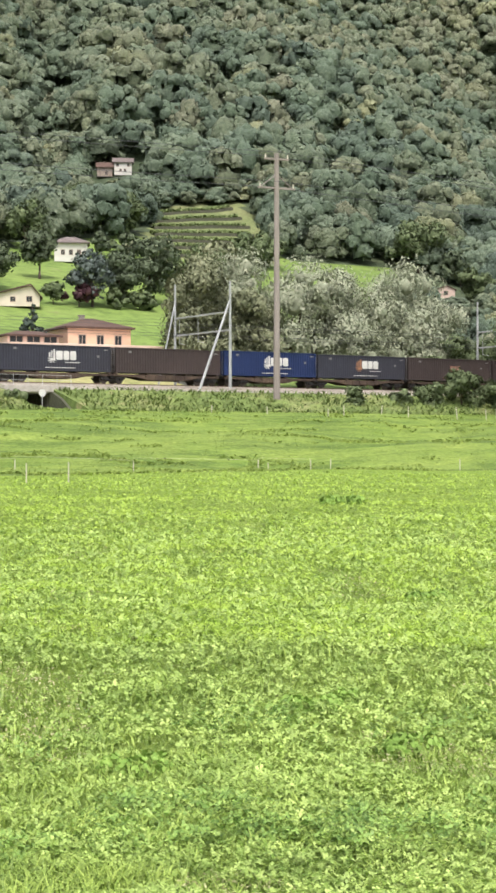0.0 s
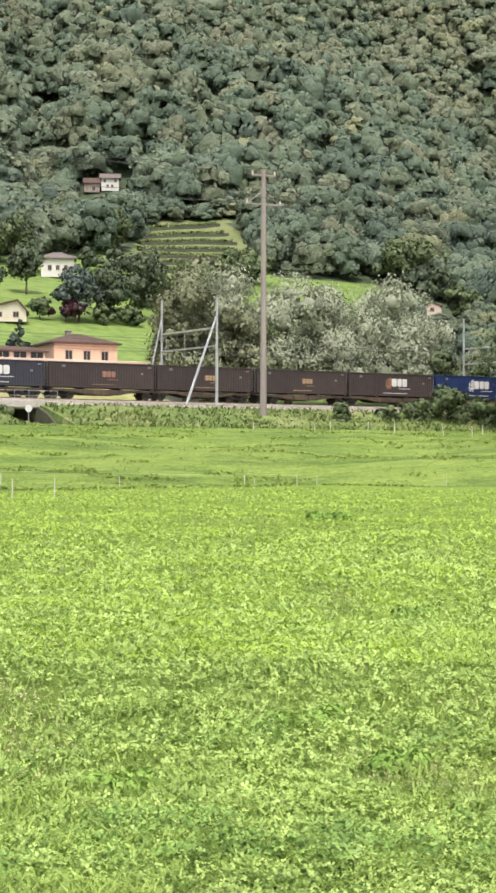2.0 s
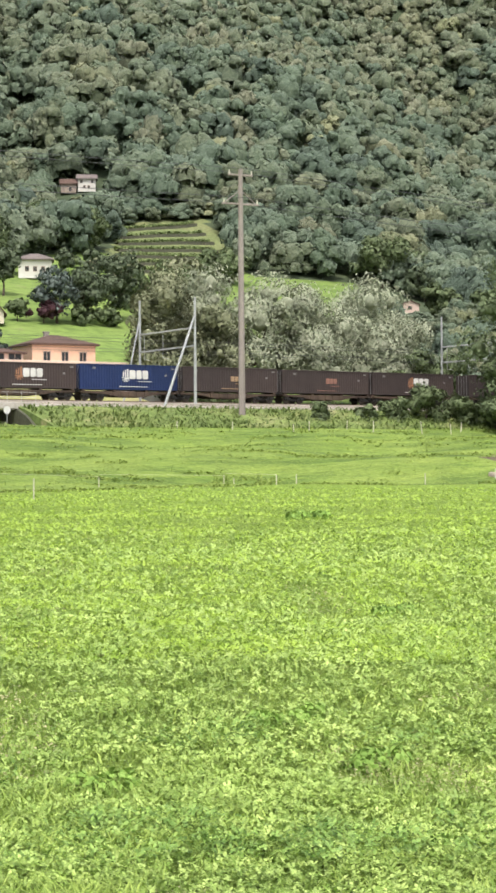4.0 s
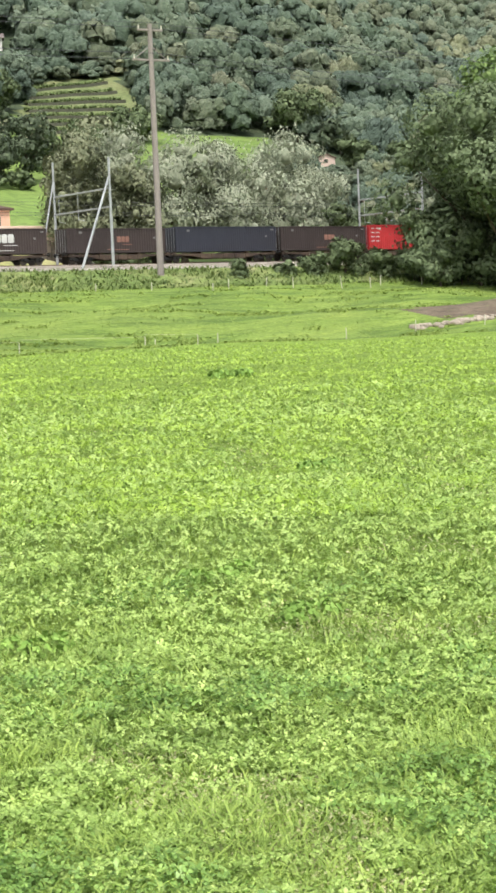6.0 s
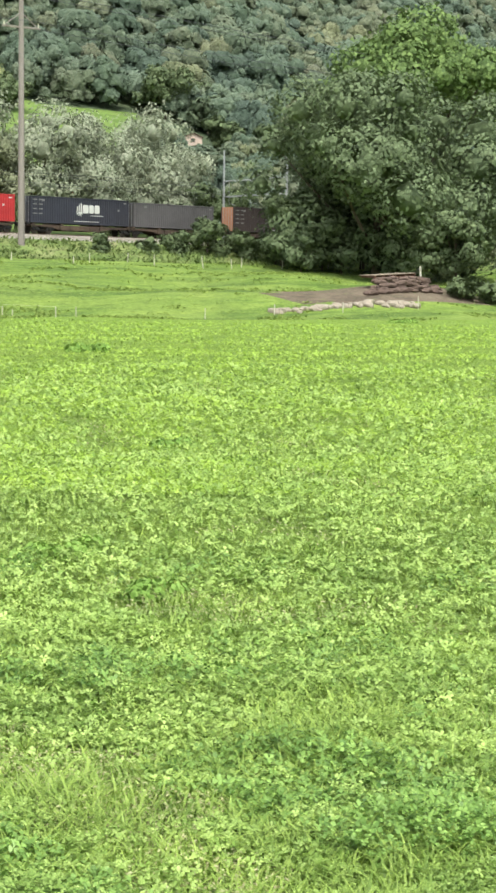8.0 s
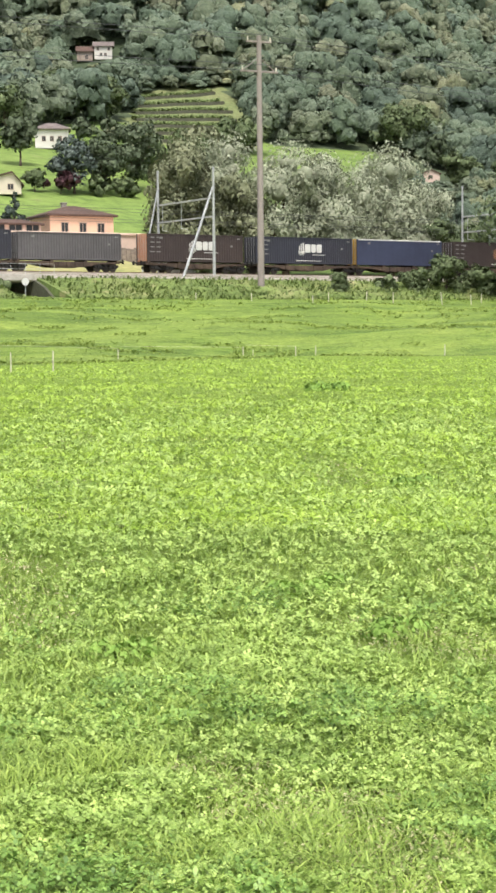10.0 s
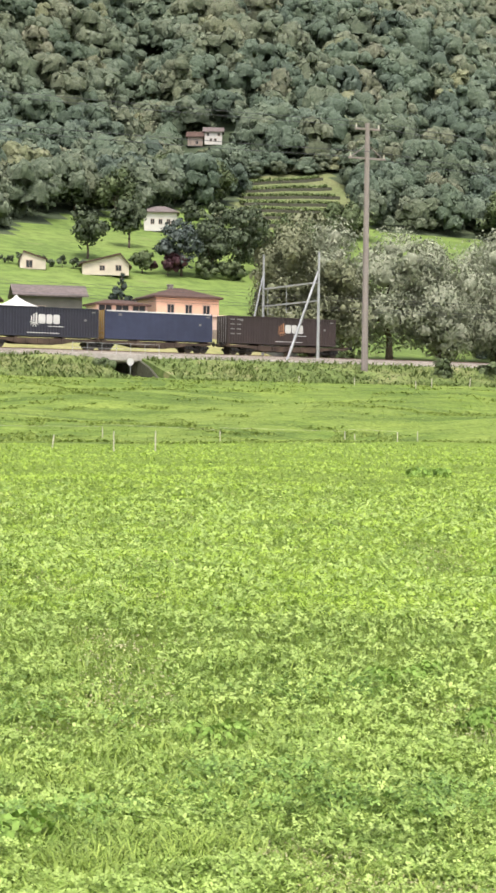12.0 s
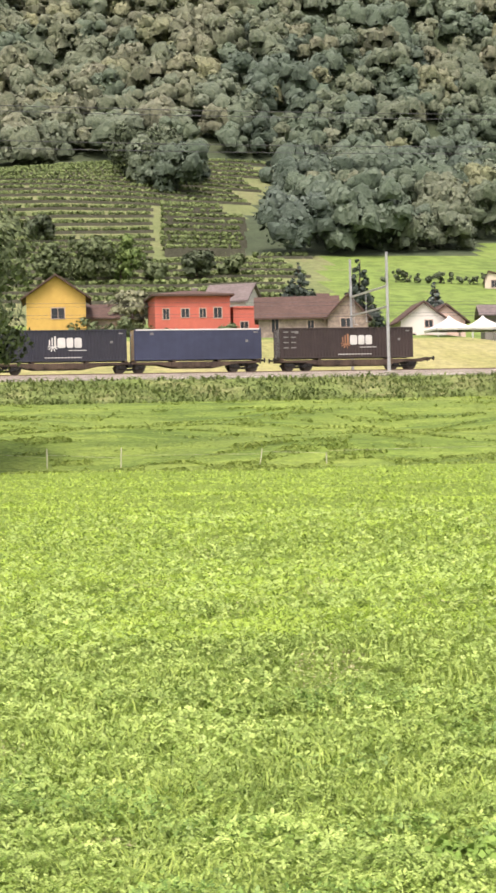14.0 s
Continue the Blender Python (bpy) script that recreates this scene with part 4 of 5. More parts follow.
        win = part("door" if door else "window", bm, M_FRAME, h)
        part("pane", box(bmesh.new(), along - ww / 2, along + ww / 2, -0.012, 0.04, sill, sill + hh, 0, m), M_SHUTTER if door else M_GLASS, win)
    return tagged(h, label, "house")


house("house", "peach two-storey house with brown hipped roof behind the railway", 98.0, 195, 8.4, 7.5, 7.45, 1.45, -6, M_PEACH, M_ROOF,
      [("s", -2.3, 5.2, 0.85, 1.3), ("s", 0.1, 5.2, 0.85, 1.3), ("s", 2.5, 5.2, 0.85, 1.3), ("s", 0.1, 1.0, 0.8, 0.8)], "hip", chimney=(-1.0, 1.85), over=0.45, base=9.4)
house("annex", "long pale pink single-storey wing with a flat roof", 96.0, 188.5, 25.0, 6.0, 5.5, 0.3, -3, M_PINK, M_PINK, [("s", -8.0, 1.2, 0.9, 0.6), ("s", -4.5, 1.2, 0.9, 0.6), ("s", 0, 1.2, 0.9, 0.6)], "flat", base=8.6, over=0.2)
house("verandah", "open roofed terrace with brown tiled roof on the wing", 88.6, 193, 6.6, 4.0, 1.4, 0.7, -5, M_PINK, M_ROOF, [("s", -2.2, 0.25, 1.6, 1.1), ("s", 0, 0.25, 1.6, 1.1), ("s", 2.2, 0.25, 1.6, 1.1)], "hip", base=14.15, over=0.4)
house("shed", "low shed with pale blue metal roof by the railway", 108.5, 186, 6.5, 4.0, 4.2, 0.6, -3, M_WHITE, M_ZINC, [("s", -1.0, 1.6, 1.0, 0.9)], "flat", base=9.0, over=0.5)
house("house", "low white house with brown gabled roof on the meadow", 122.8, 272.5, 8.0, 6.0, 1.9, 1.7, -22, M_CREAM, M_ROOF, [("s", -0.6, 0.8, 0.8, 0.8), ("s", 2.2, 0.8, 0.9, 0.9)], "gable", over=0.5, ridge="y", skew=0.62)
house("garden_house", "small cream hut with a brown lean-to roof", 110.3, 275, 4.4, 3.6, 1.7, 1.2, -20, M_CREAM, M_ROOF, [("s", -0.6, 0.3, 1.0, 1.2)], "gable", over=0.3, ridge="y", skew=-0.72)
house("house", "white two-storey farmhouse with brown roof among the meadows", 162.5, 332, 7.0, 5.5, 4.0, 1.6, -25, M_WHITE, M_ROOF_GREY, [("s", -1.7, 1.5, 0.7, 1.0), ("s", 0, 1.5, 0.7, 1.0), ("s", 1.7, 1.5, 0.7, 1.0)], "hip", over=0.6)
house("house", "small white house high on the wooded slope", 237.5, 450, 5.2, 3.5, 4.0, 1.1, -28, M_WHITE, M_ROOF_GREY, [("s", -0.7, 1.0, 0.6, 0.8), ("s", 0.6, 1.0, 0.6, 0.8), ("s", 1.6, 2.6, 0.6, 0.8), ("s", -1.6, 2.6, 0.6, 0.8)], "gable", over=0.6)
house("barn", "brown tumbledown barn beside the small white house", 232.5, 452, 4.5, 4.0, 2.8, 1.4, -28, M_RUBBLE, M_ROOF, [("s", 0.5, 0.4, 0.8, 1.2)], "gable", over=0.4)
house("house", "pale pink house among the bushes on the slope", 249, 312, 4.2, 5.0, 1.9, 0.9, -35, M_PINK, M_ROOF, [("s", 0.0, 0.8, 0.8, 0.8)], "gable", over=0.3, ridge="y")
# the village along the line
house("house", "yellow house with brown gabled roof", 25.8, 206, 7.0, 8.0, 8.6, 2.4, -8, M_YELLOW, M_ROOF, [("s", 0.2, 6.0, 1.5, 1.2), ("s", -2.0, 2.5, 0.9, 1.2), ("s", 2.0, 2.5, 0.9, 1.2)], "gable", over=0.7, ridge="y", base=11.0)
house("barn", "low stone barn with brown roof", 32.5, 211, 5.5, 6.0, 6.5, 1.6, 0, M_RUBBLE, M_ROOF, [("s", -0.6, 4.2, 0.8, 1.0)], "gable", over=0.4, base=11.0)
house("house", "coral red house with shallow brown roof", 41.4, 203, 9.0, 8.0, 9.0, 0.9, -4, M_RED, M_ROOF, [("s", -3.2, 6.2, 0.7, 1.2), ("s", -0.9, 6.4, 0.9, 1.0), ("s", 1.2, 6.4, 0.7, 1.0), ("s", 3.0, 6.3, 0.9, 1.2), ("s", 0.9, 3.9, 0.5, 0.7), ("s", 2.6, 3.9, 0.4, 0.5), ("s", 3.4, 3.9, 0.3, 0.5)], "hip", over=0.5, base=10.4, chimney=(0.8, 1.2))
house("red_annex", "lower coral red wing with flat roof", 48.0, 202, 3.4, 6.0, 7.4, 0.25, -4, M_RED, M_RED, [("s", -0.4, 4.3, 0.9, 1.5)], "flat", base=10.4, over=0.1)
house("house", "pale stone house with grey gabled roof", 49.5, 214, 5.5, 7.0, 8.2, 2.2, -30, M_WHITE, M_ROOF_GREY, [("s", 0.8, 6.3, 0.8, 1.0)], "gable", over=0.4, base=11.5)
house("barn", "long stone barn with brown tiled roof", 52.3, 193, 9.0, 6.5, 5.4, 2.3, -14, M_RUBBLE, M_ROOF, [("s", -2.6, 3.6, 0.8, 1.6), ("s", 1.5, 4.0, 0.7, 0.9)], "gable", over=0.5, base=10.7)
house("barn", "stone barn gable with brown tiled roof", 57.6, 191, 4.6, 6.5, 5.2, 2.4, -12, M_RUBBLE, M_ROOF, [("s", -0.2, 4.0, 1.2, 1.0)], "gable", over=0.5, base=10.7, ridge="y")
house("house", "brown chalet gable with dark roof behind the firs", 62.0, 224, 5.0, 6.0, 6.5, 2.0, -10, M_SHUTTER, M_ROOF, [("s", -1.0, 4.2, 0.8, 0.9)], "gable", over=0.7, base=13.0, ridge="x")
house("house", "white house gable with brown roof", 68.6, 197, 5.6, 7.0, 5.8, 2.1, -8, M_WHITE, M_ROOF, [("s", 0.6, 5.0, 0.9, 0.8), ("s", 0.4, 3.6, 1.2, 0.4), ("s", -1.4, 3.2, 0.7, 1.0)], "gable", over=0.5, base=10.0, ridge="y")
house("house", "pale pink house gable with brown roof", 72.6, 200, 4.8, 6.0, 5.8, 1.9, -8, M_PINK, M_ROOF, [("s", -0.6, 4.0, 0.9, 1.1)], "gable", over=0.5, base=10.2, ridge="y")
house("house", "grey modern house with a low slate roof", 88.5, 215, 8.5, 6.0, 4.0, 1.2, -16, M_GREY_WALL, M_ROOF_GREY, [("s", -1.5, 0.6, 1.6, 1.8), ("s", 1.8, 0.6, 1.6, 1.6)], "gable", over=0.8, base=14.0)


def party_tent(x, y, z, w=4.6):
    t = empty("party_tent", x, y, z)
    for sx in (-1, 1):
        for sy in (-1, 1):
            part("tent_pole", tube(bmesh.new(), (sx * w * 0.47, sy * w * 0.47, 0), (sx * w * 0.47, sy * w * 0.47, 1.6), 0.05, 0.05, 6), M_MARK, t)
    bm = bmesh.new()
    rings = []
    for k in range(7):
        u = k / 6
        half, zz = w / 2 * (1 - u) ** 1.6 + 0.04, 1.6 + 1.6 * u
        rings.append([bm.verts.new((a * half, b * half, zz)) for a, b in ((-1, -1), (1, -1), (1, 1), (-1, 1))])
    low = [bm.verts.new((a * w / 2, b * w / 2, 1.35)) for a, b in ((-1, -1), (1, -1), (1, 1), (-1, 1))]
    rings.insert(0, low)
    for p, q in zip(rings[:-1], rings[1:]):
        for i in range(4):
            bm.faces.new((p[i], p[(i + 1) % 4], q[(i + 1) % 4], q[i]))
    bm.faces.new(rings[-1])
    part("canopy", bm, M_TENT, t)
    return t


first_tent = party_tent(70.0, 190, 12.9)
tagged(first_tent, "white peaked party tent beside the houses", "tent", "party tents")
copy_thing(first_tent, pose(74.2, 190, 12.9))
bm = bmesh.new()
for i in range(38):
    x = 63.5 + i * 0.55
    box(bm, x, x + 0.52, 186 + 0.02 * (i % 3), 186.5, 10.8, 12.7 + 0.15 * math.sin(i * 1.7), 0.03)
tagged(part("garden_wall", bm, M_RUBBLE), "grey stone garden wall below the tents", "wall", kind="structure")

bm = bmesh.new()
for i in range(42):
    x = 84.0 + i * 0.62
    box(bm, x, x + 0.59, 184.4 + 0.03 * (i % 3), 184.9, 8.0, 12.5 + 0.10 * math.sin(i * 2.3), 0.03)
tagged(part("retaining_wall", bm, M_RUBBLE), "brownish stone retaining wall before the pink house", "wall", kind="structure")

# ---- the goods train ----


def side_sheet(length, tall, depth, pitch=0.30):
    """Corrugated long side: (x, y) line from end to end."""
    n = int(length / pitch)
    pts, p = [], length / n
    for i in range(n):
        x = -length / 2 + i * p
        pts += [(x, 0), (x + p * 0.28, 0), (x + p * 0.42, depth), (x + p * 0.86, depth)]
    pts.append((length / 2, 0))
    return pts


def marks(bm, boxes, y):
    for x0, x1, z0, z1 in boxes:
        box(bm, x0, x1, y - 0.012, y + 0.02, z0, z1, 0.004)
    return bm


def container(label, length, tall, paint, logo=None, end=None, smooth_side=False, plates=False):
    c = empty("container", 0, TRACK_Y, RAIL + 1.16)
    hw = 1.219
    bm = bmesh.new()
    depth = 0.004 if smooth_side else 0.036
    for sgn in (-1, 1):
        line = side_sheet(length - 0.3, tall, depth, 0.30 if not smooth_side else 0.6)
        lo = [bm.verts.new((x, sgn * (hw - 0.03 - d), 0.16)) for x, d in line]
        hi = [bm.verts.new((x, sgn * (hw - 0.03 - d), tall - 0.12)) for x, d in line]
        for i in range(len(line) - 1):
            bm.faces.new((lo[i], lo[i + 1], hi[i + 1], hi[i]))
    box(bm, -length / 2 + 0.12, length / 2 - 0.12, -hw + 0.06, hw - 0.06, tall - 0.09, tall - 0.02)
    box(bm, -length / 2 + 0.12, length / 2 - 0.12, -hw + 0.08, hw - 0.08, 0.02, 0.14)
    part("body", bm, paint, c)
    for sx in (-1, 1):
        for sy in (-1, 1):
            bm = bmesh.new()
            box(bm, sx * length / 2 - 0.09, sx * length / 2 + 0.09, sy * hw - 0.09, sy * hw + 0.09, 0, tall, 0.015, Matrix.Translation((-sx * 0.09, -sy * 0.09, 0)))
            part("corner_post", bm, paint, c)
    for sy in (-1, 1):
        for z0, z1 in ((0.0, 0.17), (tall - 0.13, tall)):
            bm = bmesh.new()
            box(bm, -length / 2 + 0.18, length / 2 - 0.18, sy * (hw - 0.05) - 0.05, sy * (hw - 0.05) + 0.05, z0, z1, 0.01)
            part("side_rail", bm, M_MARK if (smooth_side and z1 == tall) else paint, c)
    for sx in (-1, 1):
        bm = bmesh.new()
        box(bm, sx * (length / 2 - 0.08) - 0.03, sx * (length / 2 - 0.08) + 0.03, -hw + 0.18, hw - 0.18, 0.02, tall - 0.02, 0.01)
        door = part("end_door", bm, end or paint, c)
        for yy in (-0.75, -0.25, 0.25, 0.75):
            part("lock_rod", tube(bmesh.new(), (sx * (length / 2 - 0.02), yy, 0.1), (sx * (length / 2 - 0.02), yy, tall - 0.1), 0.022, 0.022, 6), M_STEEL, door)
    y = -hw + 0.012
    if logo:
        mat, emblem, height_l = logo
        cxl = 0.3 if length > 13 else 0.0
        z0 = tall * 0.43
        hgt = height_l
        w = hgt * 0.92
        bm = bmesh.new()
        for xa, wide in ((cxl, 0.88), (cxl + w * 1.0, 0.74), (cxl + w * 1.86, 0.80)):
            xb, zb, t = xa + w * wide, z0 + hgt, 0.12 * hgt
            solid(bm, [(xa, z0 + t), (xa + t, z0), (xb - t, z0), (xb, z0 + t), (xb, zb - t), (xb - t, zb), (xa + t, zb), (xa, zb - t)], y - 0.012, y + 0.02, "y")
        part("lettering_block", bm, mat, c, "pale block-shaped lettering")
        if mat is M_MARK:
            bm = bmesh.new()
            foot = cxl - 0.42
            marks(bm, [(foot + 0.12, foot + 0.30, z0, z0 + hgt * 1.15), (foot - 0.12, foot + 0.0, z0 + 0.2, z0 + hgt * 1.0), (foot - 0.36, foot - 0.24, z0 + 0.25, z0 + hgt * 0.8)], y)
            for turn in (180, 212, 248, 292, 330, 0):
                a = radians(turn)
                du, dv = Vector((math.cos(a), math.sin(a))), Vector((-math.sin(a), math.cos(a))) * 0.05
                m, tip = Vector((foot, z0 + 0.12)), Vector((foot, z0 + 0.12)) + du * hgt * 0.52
                solid(bm, [tuple(m - dv * 0.6), tuple(m + dv * 0.6), tuple(tip + dv), tuple(tip - dv)], y - 0.012 - 0.001 * (turn // 100), y + 0.02, "y")
            part("emblem", bm, emblem, c, "star-shaped emblem of upright bars and rays")
        bm = bmesh.new()
        marks(bm, [(cxl + w * 1.2, cxl + w * 3.2, z0 - 0.28, z0 - 0.21), (cxl - 1.2, cxl + w * 2.6, 0.30, 0.37)], y)
        part("small_writing", bm, mat, c)
    spots = [(length / 2 - 1.55, length / 2 - 1.30, tall * 0.56, tall * 0.56 + 0.22), (-length / 2 + 1.5, -length / 2 + 1.85, tall - 0.55, tall - 0.32), (length / 2 - 0.75, length / 2 - 0.35, tall - 0.42, tall - 0.30)]
    if plates:
        spots += [(-length / 2 + 0.35 + 0.75 * i, -length / 2 + 0.85 + 0.75 * i, tall - 0.45 - 0.5 * j, tall - 0.33 - 0.5 * j) for i in range(2) for j in range(4)]
    for k, s in enumerate(spots):
        part("marking_plate", marks(bmesh.new(), [s], y), M_MARK if paint is M_BOX_RED else M_MARK_GREY, c)
    return tagged(c, label, "container", "containers on the goods train")


GTS_W = (M_MARK, M_MARK, 0.92)
GTS_O = (M_MARK, M_MARK_ORANGE, 0.90)
OLD = (M_MARK_DIM, M_MARK_DIM, 0.62)
GOLD = (M_MARK_GOLD, M_MARK_GOLD, 0.55)
LOADS = [  # start and end along the train, height, paint, logo, words
    (56.4, 68.6, 2.591, M_BOX_BROWN, OLD, "brown steel shipping container with faded writing"),
    (69.0, 81.4, 2.62, M_BOX_GREY, GTS_W, "slate-grey container with white block lettering and emblem"),
    (82.0, 94.6, 2.6, M_BOX_BROWN, None, "plain brown steel shipping container"),
    (95.1, 107.0, 2.65, M_BOX_BLUE, GTS_W, "blue container with white block lettering and emblem"),
    (107.3, 119.4, 2.591, M_BOX_GREY, GTS_O, "slate-grey container with white lettering and orange emblem"),
    (119.9, 132.1, 2.591, M_BOX_BROWN, OLD, "brown container with faded reddish writing"),
    (132.5, 144.3, 2.591, M_BOX_BROWN, GOLD, "brown container with faded golden writing"),
    (145.0, 157.0, 2.591, M_BOX_BROWN, GOLD, "brown container with faded golden writing"),
    (157.4, 169.5, 2.591, M_BOX_BROWN, GTS_O, "brown container with white lettering and orange emblem"),
    (169.9, 181.6, 2.65, M_BOX_BLUE, GTS_W, "blue container with white block lettering and emblem"),
    (182.3, 194.5, 2.65, M_BOX_BROWN, GOLD, "brown container with faded golden writing"),
    (195.2, 207.2, 2.591, M_BOX_BROWN, OLD, "brown container with faded reddish writing"),
    (207.8, 219.9, 2.591, M_BOX_BROWN, GTS_O, "brown container with white lettering and orange emblem"),
    (222.3, 234.6, 2.591, M_BOX_BROWN, OLD, "brown container with faded reddish writing"),
    (236.0, 249.7, 2.75, M_BOX_GREY, None, "plain slate-grey steel shipping container"),
    (250.4, 263.0, 2.75, M_BOX_BROWN, OLD, "brown container with faded reddish writing"),
    (263.5, 277.0, 2.896, M_BOX_RED, None, "bright red shipping container with white plates"),
    (279.0, 292.2, 2.896, M_BOX_GREY, GTS_W, "slate-grey container with white block lettering and emblem"),
    (292.9, 304.6, 2.75, M_BOX_ASH, None, "ash-grey worn shipping container"),
    (307.7, 319.5, 2.896, M_BOX_BROWN, GTS_W, "dark brown container with white lettering and orange end"),
    (321.2, 334.1, 2.896, M_BOX_GREY, GTS_W, "slate-grey container with white block lettering and emblem"),
    (334.8, 347.0, 2.896, M_CURTAIN, None, "blue-grey curtain-sided container with white top edge and ochre end"),
    (348.8, 362.1, 2.896, M_BOX_BROWN, GTS_O, "dark brown container with white lettering and orange emblem"),
]
CARGO = []
for q0, q1, tall, paint, logo, words in LOADS:
    end = M_OCHRE if paint is M_CURTAIN else (M_ORANGE if "orange end" in words else None)
    CARGO.append(((q0 + q1) / 2, container(words, q1 - q0, tall, paint, logo, end, paint is M_CURTAIN, paint in (M_BOX_RED,) or tall > 2.85 and logo is not None)))


def bogie(parent, x):
    bm = bmesh.new()
    for sy in (-1, 1):
        solid(bm, [(x - 1.45, 0.52), (x - 1.3, 0.70), (x - 0.5, 0.62), (x - 0.35, 0.40), (x + 0.35, 0.40), (x + 0.5, 0.62), (x + 1.3, 0.70), (x + 1.45, 0.52), (x + 1.2, 0.36), (x + 0.6, 0.30), (x - 0.6, 0.30), (x - 1.2, 0.36)], sy * 1.02 - 0.07, sy * 1.02 + 0.07, "y")
        for k in (-0.9, 0.9):
            box(bm, x + k - 0.17, x + k + 0.17, sy * 1.12 - 0.08, sy * 1.12 + 0.08, 0.32, 0.62, 0.03)
    box(bm, x - 0.25, x + 0.25, -1.0, 1.0, 0.55, 0.85, 0.03)
    b = part("bogie", bm, M_BOGIE, parent)
    for k in (-0.9, 0.9):
        for sy in (-0.7525, 0.7525):
            bm = bmesh.new()
            tube(bm, (x + k, sy - 0.065, 0.46), (x + k, sy + 0.065, 0.46), 0.46, 0.46, 20)
            tube(bm, (x + k, sy * 0.93 - 0.02, 0.46), (x + k, sy * 0.93 + 0.02, 0.46), 0.49, 0.49, 20)
            part("wheel", bm, M_WHEEL, b)


def wagon(label, q0, q1, bogies, halves):
    mid = (q0 + q1) / 2
    w = empty("container_wagon", 0, TRACK_Y, RAIL)
    for a, b in halves:
        a, b = a - mid, b - mid
        for sy in (-1, 1):
            bm = bmesh.new()
            solid(bm, [(a, 0.98), (b, 0.98), (b, 0.80), (b - 2.6, 0.74), (b - 4.2, 0.42), (a + 4.2, 0.42), (a + 2.6, 0.74), (a, 0.80)], sy * 1.05 - 0.06, sy * 1.05 + 0.06, "y")
            part("side_sill", bm, M_UNDER, w)
            for k in range(5):
                xx = a + 4.0 + k * (b - a - 8.0) / 4
                part("bracket", box(bmesh.new(), xx - 0.25, xx + 0.25, sy * 1.14 - 0.05, sy * 1.14 + 0.05, 0.5, 0.93, 0.02), M_UNDER, w)
        bm = bmesh.new()
        box(bm, a, b, -0.9, 0.9, 0.86, 1.0)
        for xx in (a + 0.3, b - 0.3, a + 4.0, b - 4.0):
            box(bm, xx - 0.15, xx + 0.15, -1.2, 1.2, 0.99, 1.13, 0.01)
        part("deck_frame", bm, M_UNDER, w)
    for x in bogies:
        bogie(w, x - mid)
    for sx, x in ((-1, q0 - mid), (1, q1 - mid)):
        for sy in (-0.87, 0.87):
            bm = bmesh.new()
            tube(bm, (x, sy, 1.03), (x + sx * 0.42, sy, 1.03), 0.09, 0.09, 8)
            tube(bm, (x + sx * 0.42, sy, 1.03), (x + sx * 0.5, sy, 1.03), 0.24, 0.22, 12)
            part("buffer", bm, M_BOGIE, w)
    tagged(w, label, "wagon", "wagons of the goods train")
    return mid, w


WAGONS = []
PAIRS = [(0, 0), (1, 2), (3, 4), (5, 6), (7, 8), (9, 10), (11, 12), (13, 14), (15, 16), (17, 18), (19, 19), (20, 21), (22, 22)]
for i, j in PAIRS:
    q0, q1 = LOADS[i][0], LOADS[j][1]
    if i == j:
        lo, hi = q0 - 0.1, q1 + (1.7 if i == 22 else 0.3)
        WAGONS.append(wagon("low container wagon with two bogies", lo, hi, (q0 + 1.9, q1 - 1.0), ((lo, hi),)))
    else:
        gap = (LOADS[i][1] + LOADS[j][0]) / 2
        WAGONS.append(wagon("low articulated container wagon with three bogies", q0 + 0.12, q1 - 0.12, (q0 + 1.7, gap, q1 - 1.7), ((q0 + 0.12, gap - 0.1), (gap + 0.1, q1 - 0.12))))


# ---- fence posts, signs, stones, planks ----
def post(x, y, h, lean=0.0, r=0.036):
    p = part("fence_post", tube(tube(bmesh.new(), (0, 0, -0.3), (0, 0, h), r, r * 0.9, 7), (0, 0, h), (0, 0, h + 0.04), r * 0.9, r * 0.4, 7), M_POST)
    p.matrix_basis = pose(x, y, float(height(x, y)), 0, lean, 0)
    return tagged(p, "slim pale fence post in the meadow", "fence post", "fence posts")


FENCE = [(35.4, 77.3, 0.95, 0), (37.8, 77.5, 1.0, 0), (34.9, 84, 0.7, 8), (61.8, 97.6, 0.7, 0), (65.0, 96.0, 0.65, 0), (82.4, 101.5, 0.85, 0), (66.7, 104.0, 0.6, 0), (72.2, 104.0, 0.7, 0),
         (89.0, 101.0, 0.95, 0), (95.0, 99.5, 0.8, 0), (103.8, 99.6, 1.05, -3), (25.3, 103.0, 1.0, 9), (16.9, 105.0, 1.3, 2), (12.5, 106.5, 1.2, 0), (29.6, 103.0, 0.7, 0), (45.0, 100.0, 0.6, 0), (53.0, 99.0, 0.6, 0)]
for x, y, h, lean in FENCE:
    post(x, y, h, lean)
for x, y, h, lean in [(98.6, 139.7, 0.9, 0), (95.5, 138.0, 0.7, 0), (104.6, 141.5, 0.9, 4), (104.6, 137.0, 1.1, 0), (111.7, 138.0, 1.25, -9), (115.9, 138.4, 1.1, -5), (118.6, 140.0, 1.0, 3), (131.3, 140.0, 0.9, 3), (136.5, 140.0, 1.0, -4), (124.0, 139.5, 0.9, 0), (139.5, 138.5, 0.9, 0), (90.0, 140.5, 0.7, 0), (84.0, 141.0, 0.7, 0)]:
    post(x, y, h, lean, 0.05)
bm = bmesh.new()
top = [(-6, 108.4), (2, 108.0), (12.5, 106.5), (16.9, 105.0), (25.3, 103.0), (29.6, 103.0), (45, 100), (53, 99), (61.8, 97.6), (65, 96)]
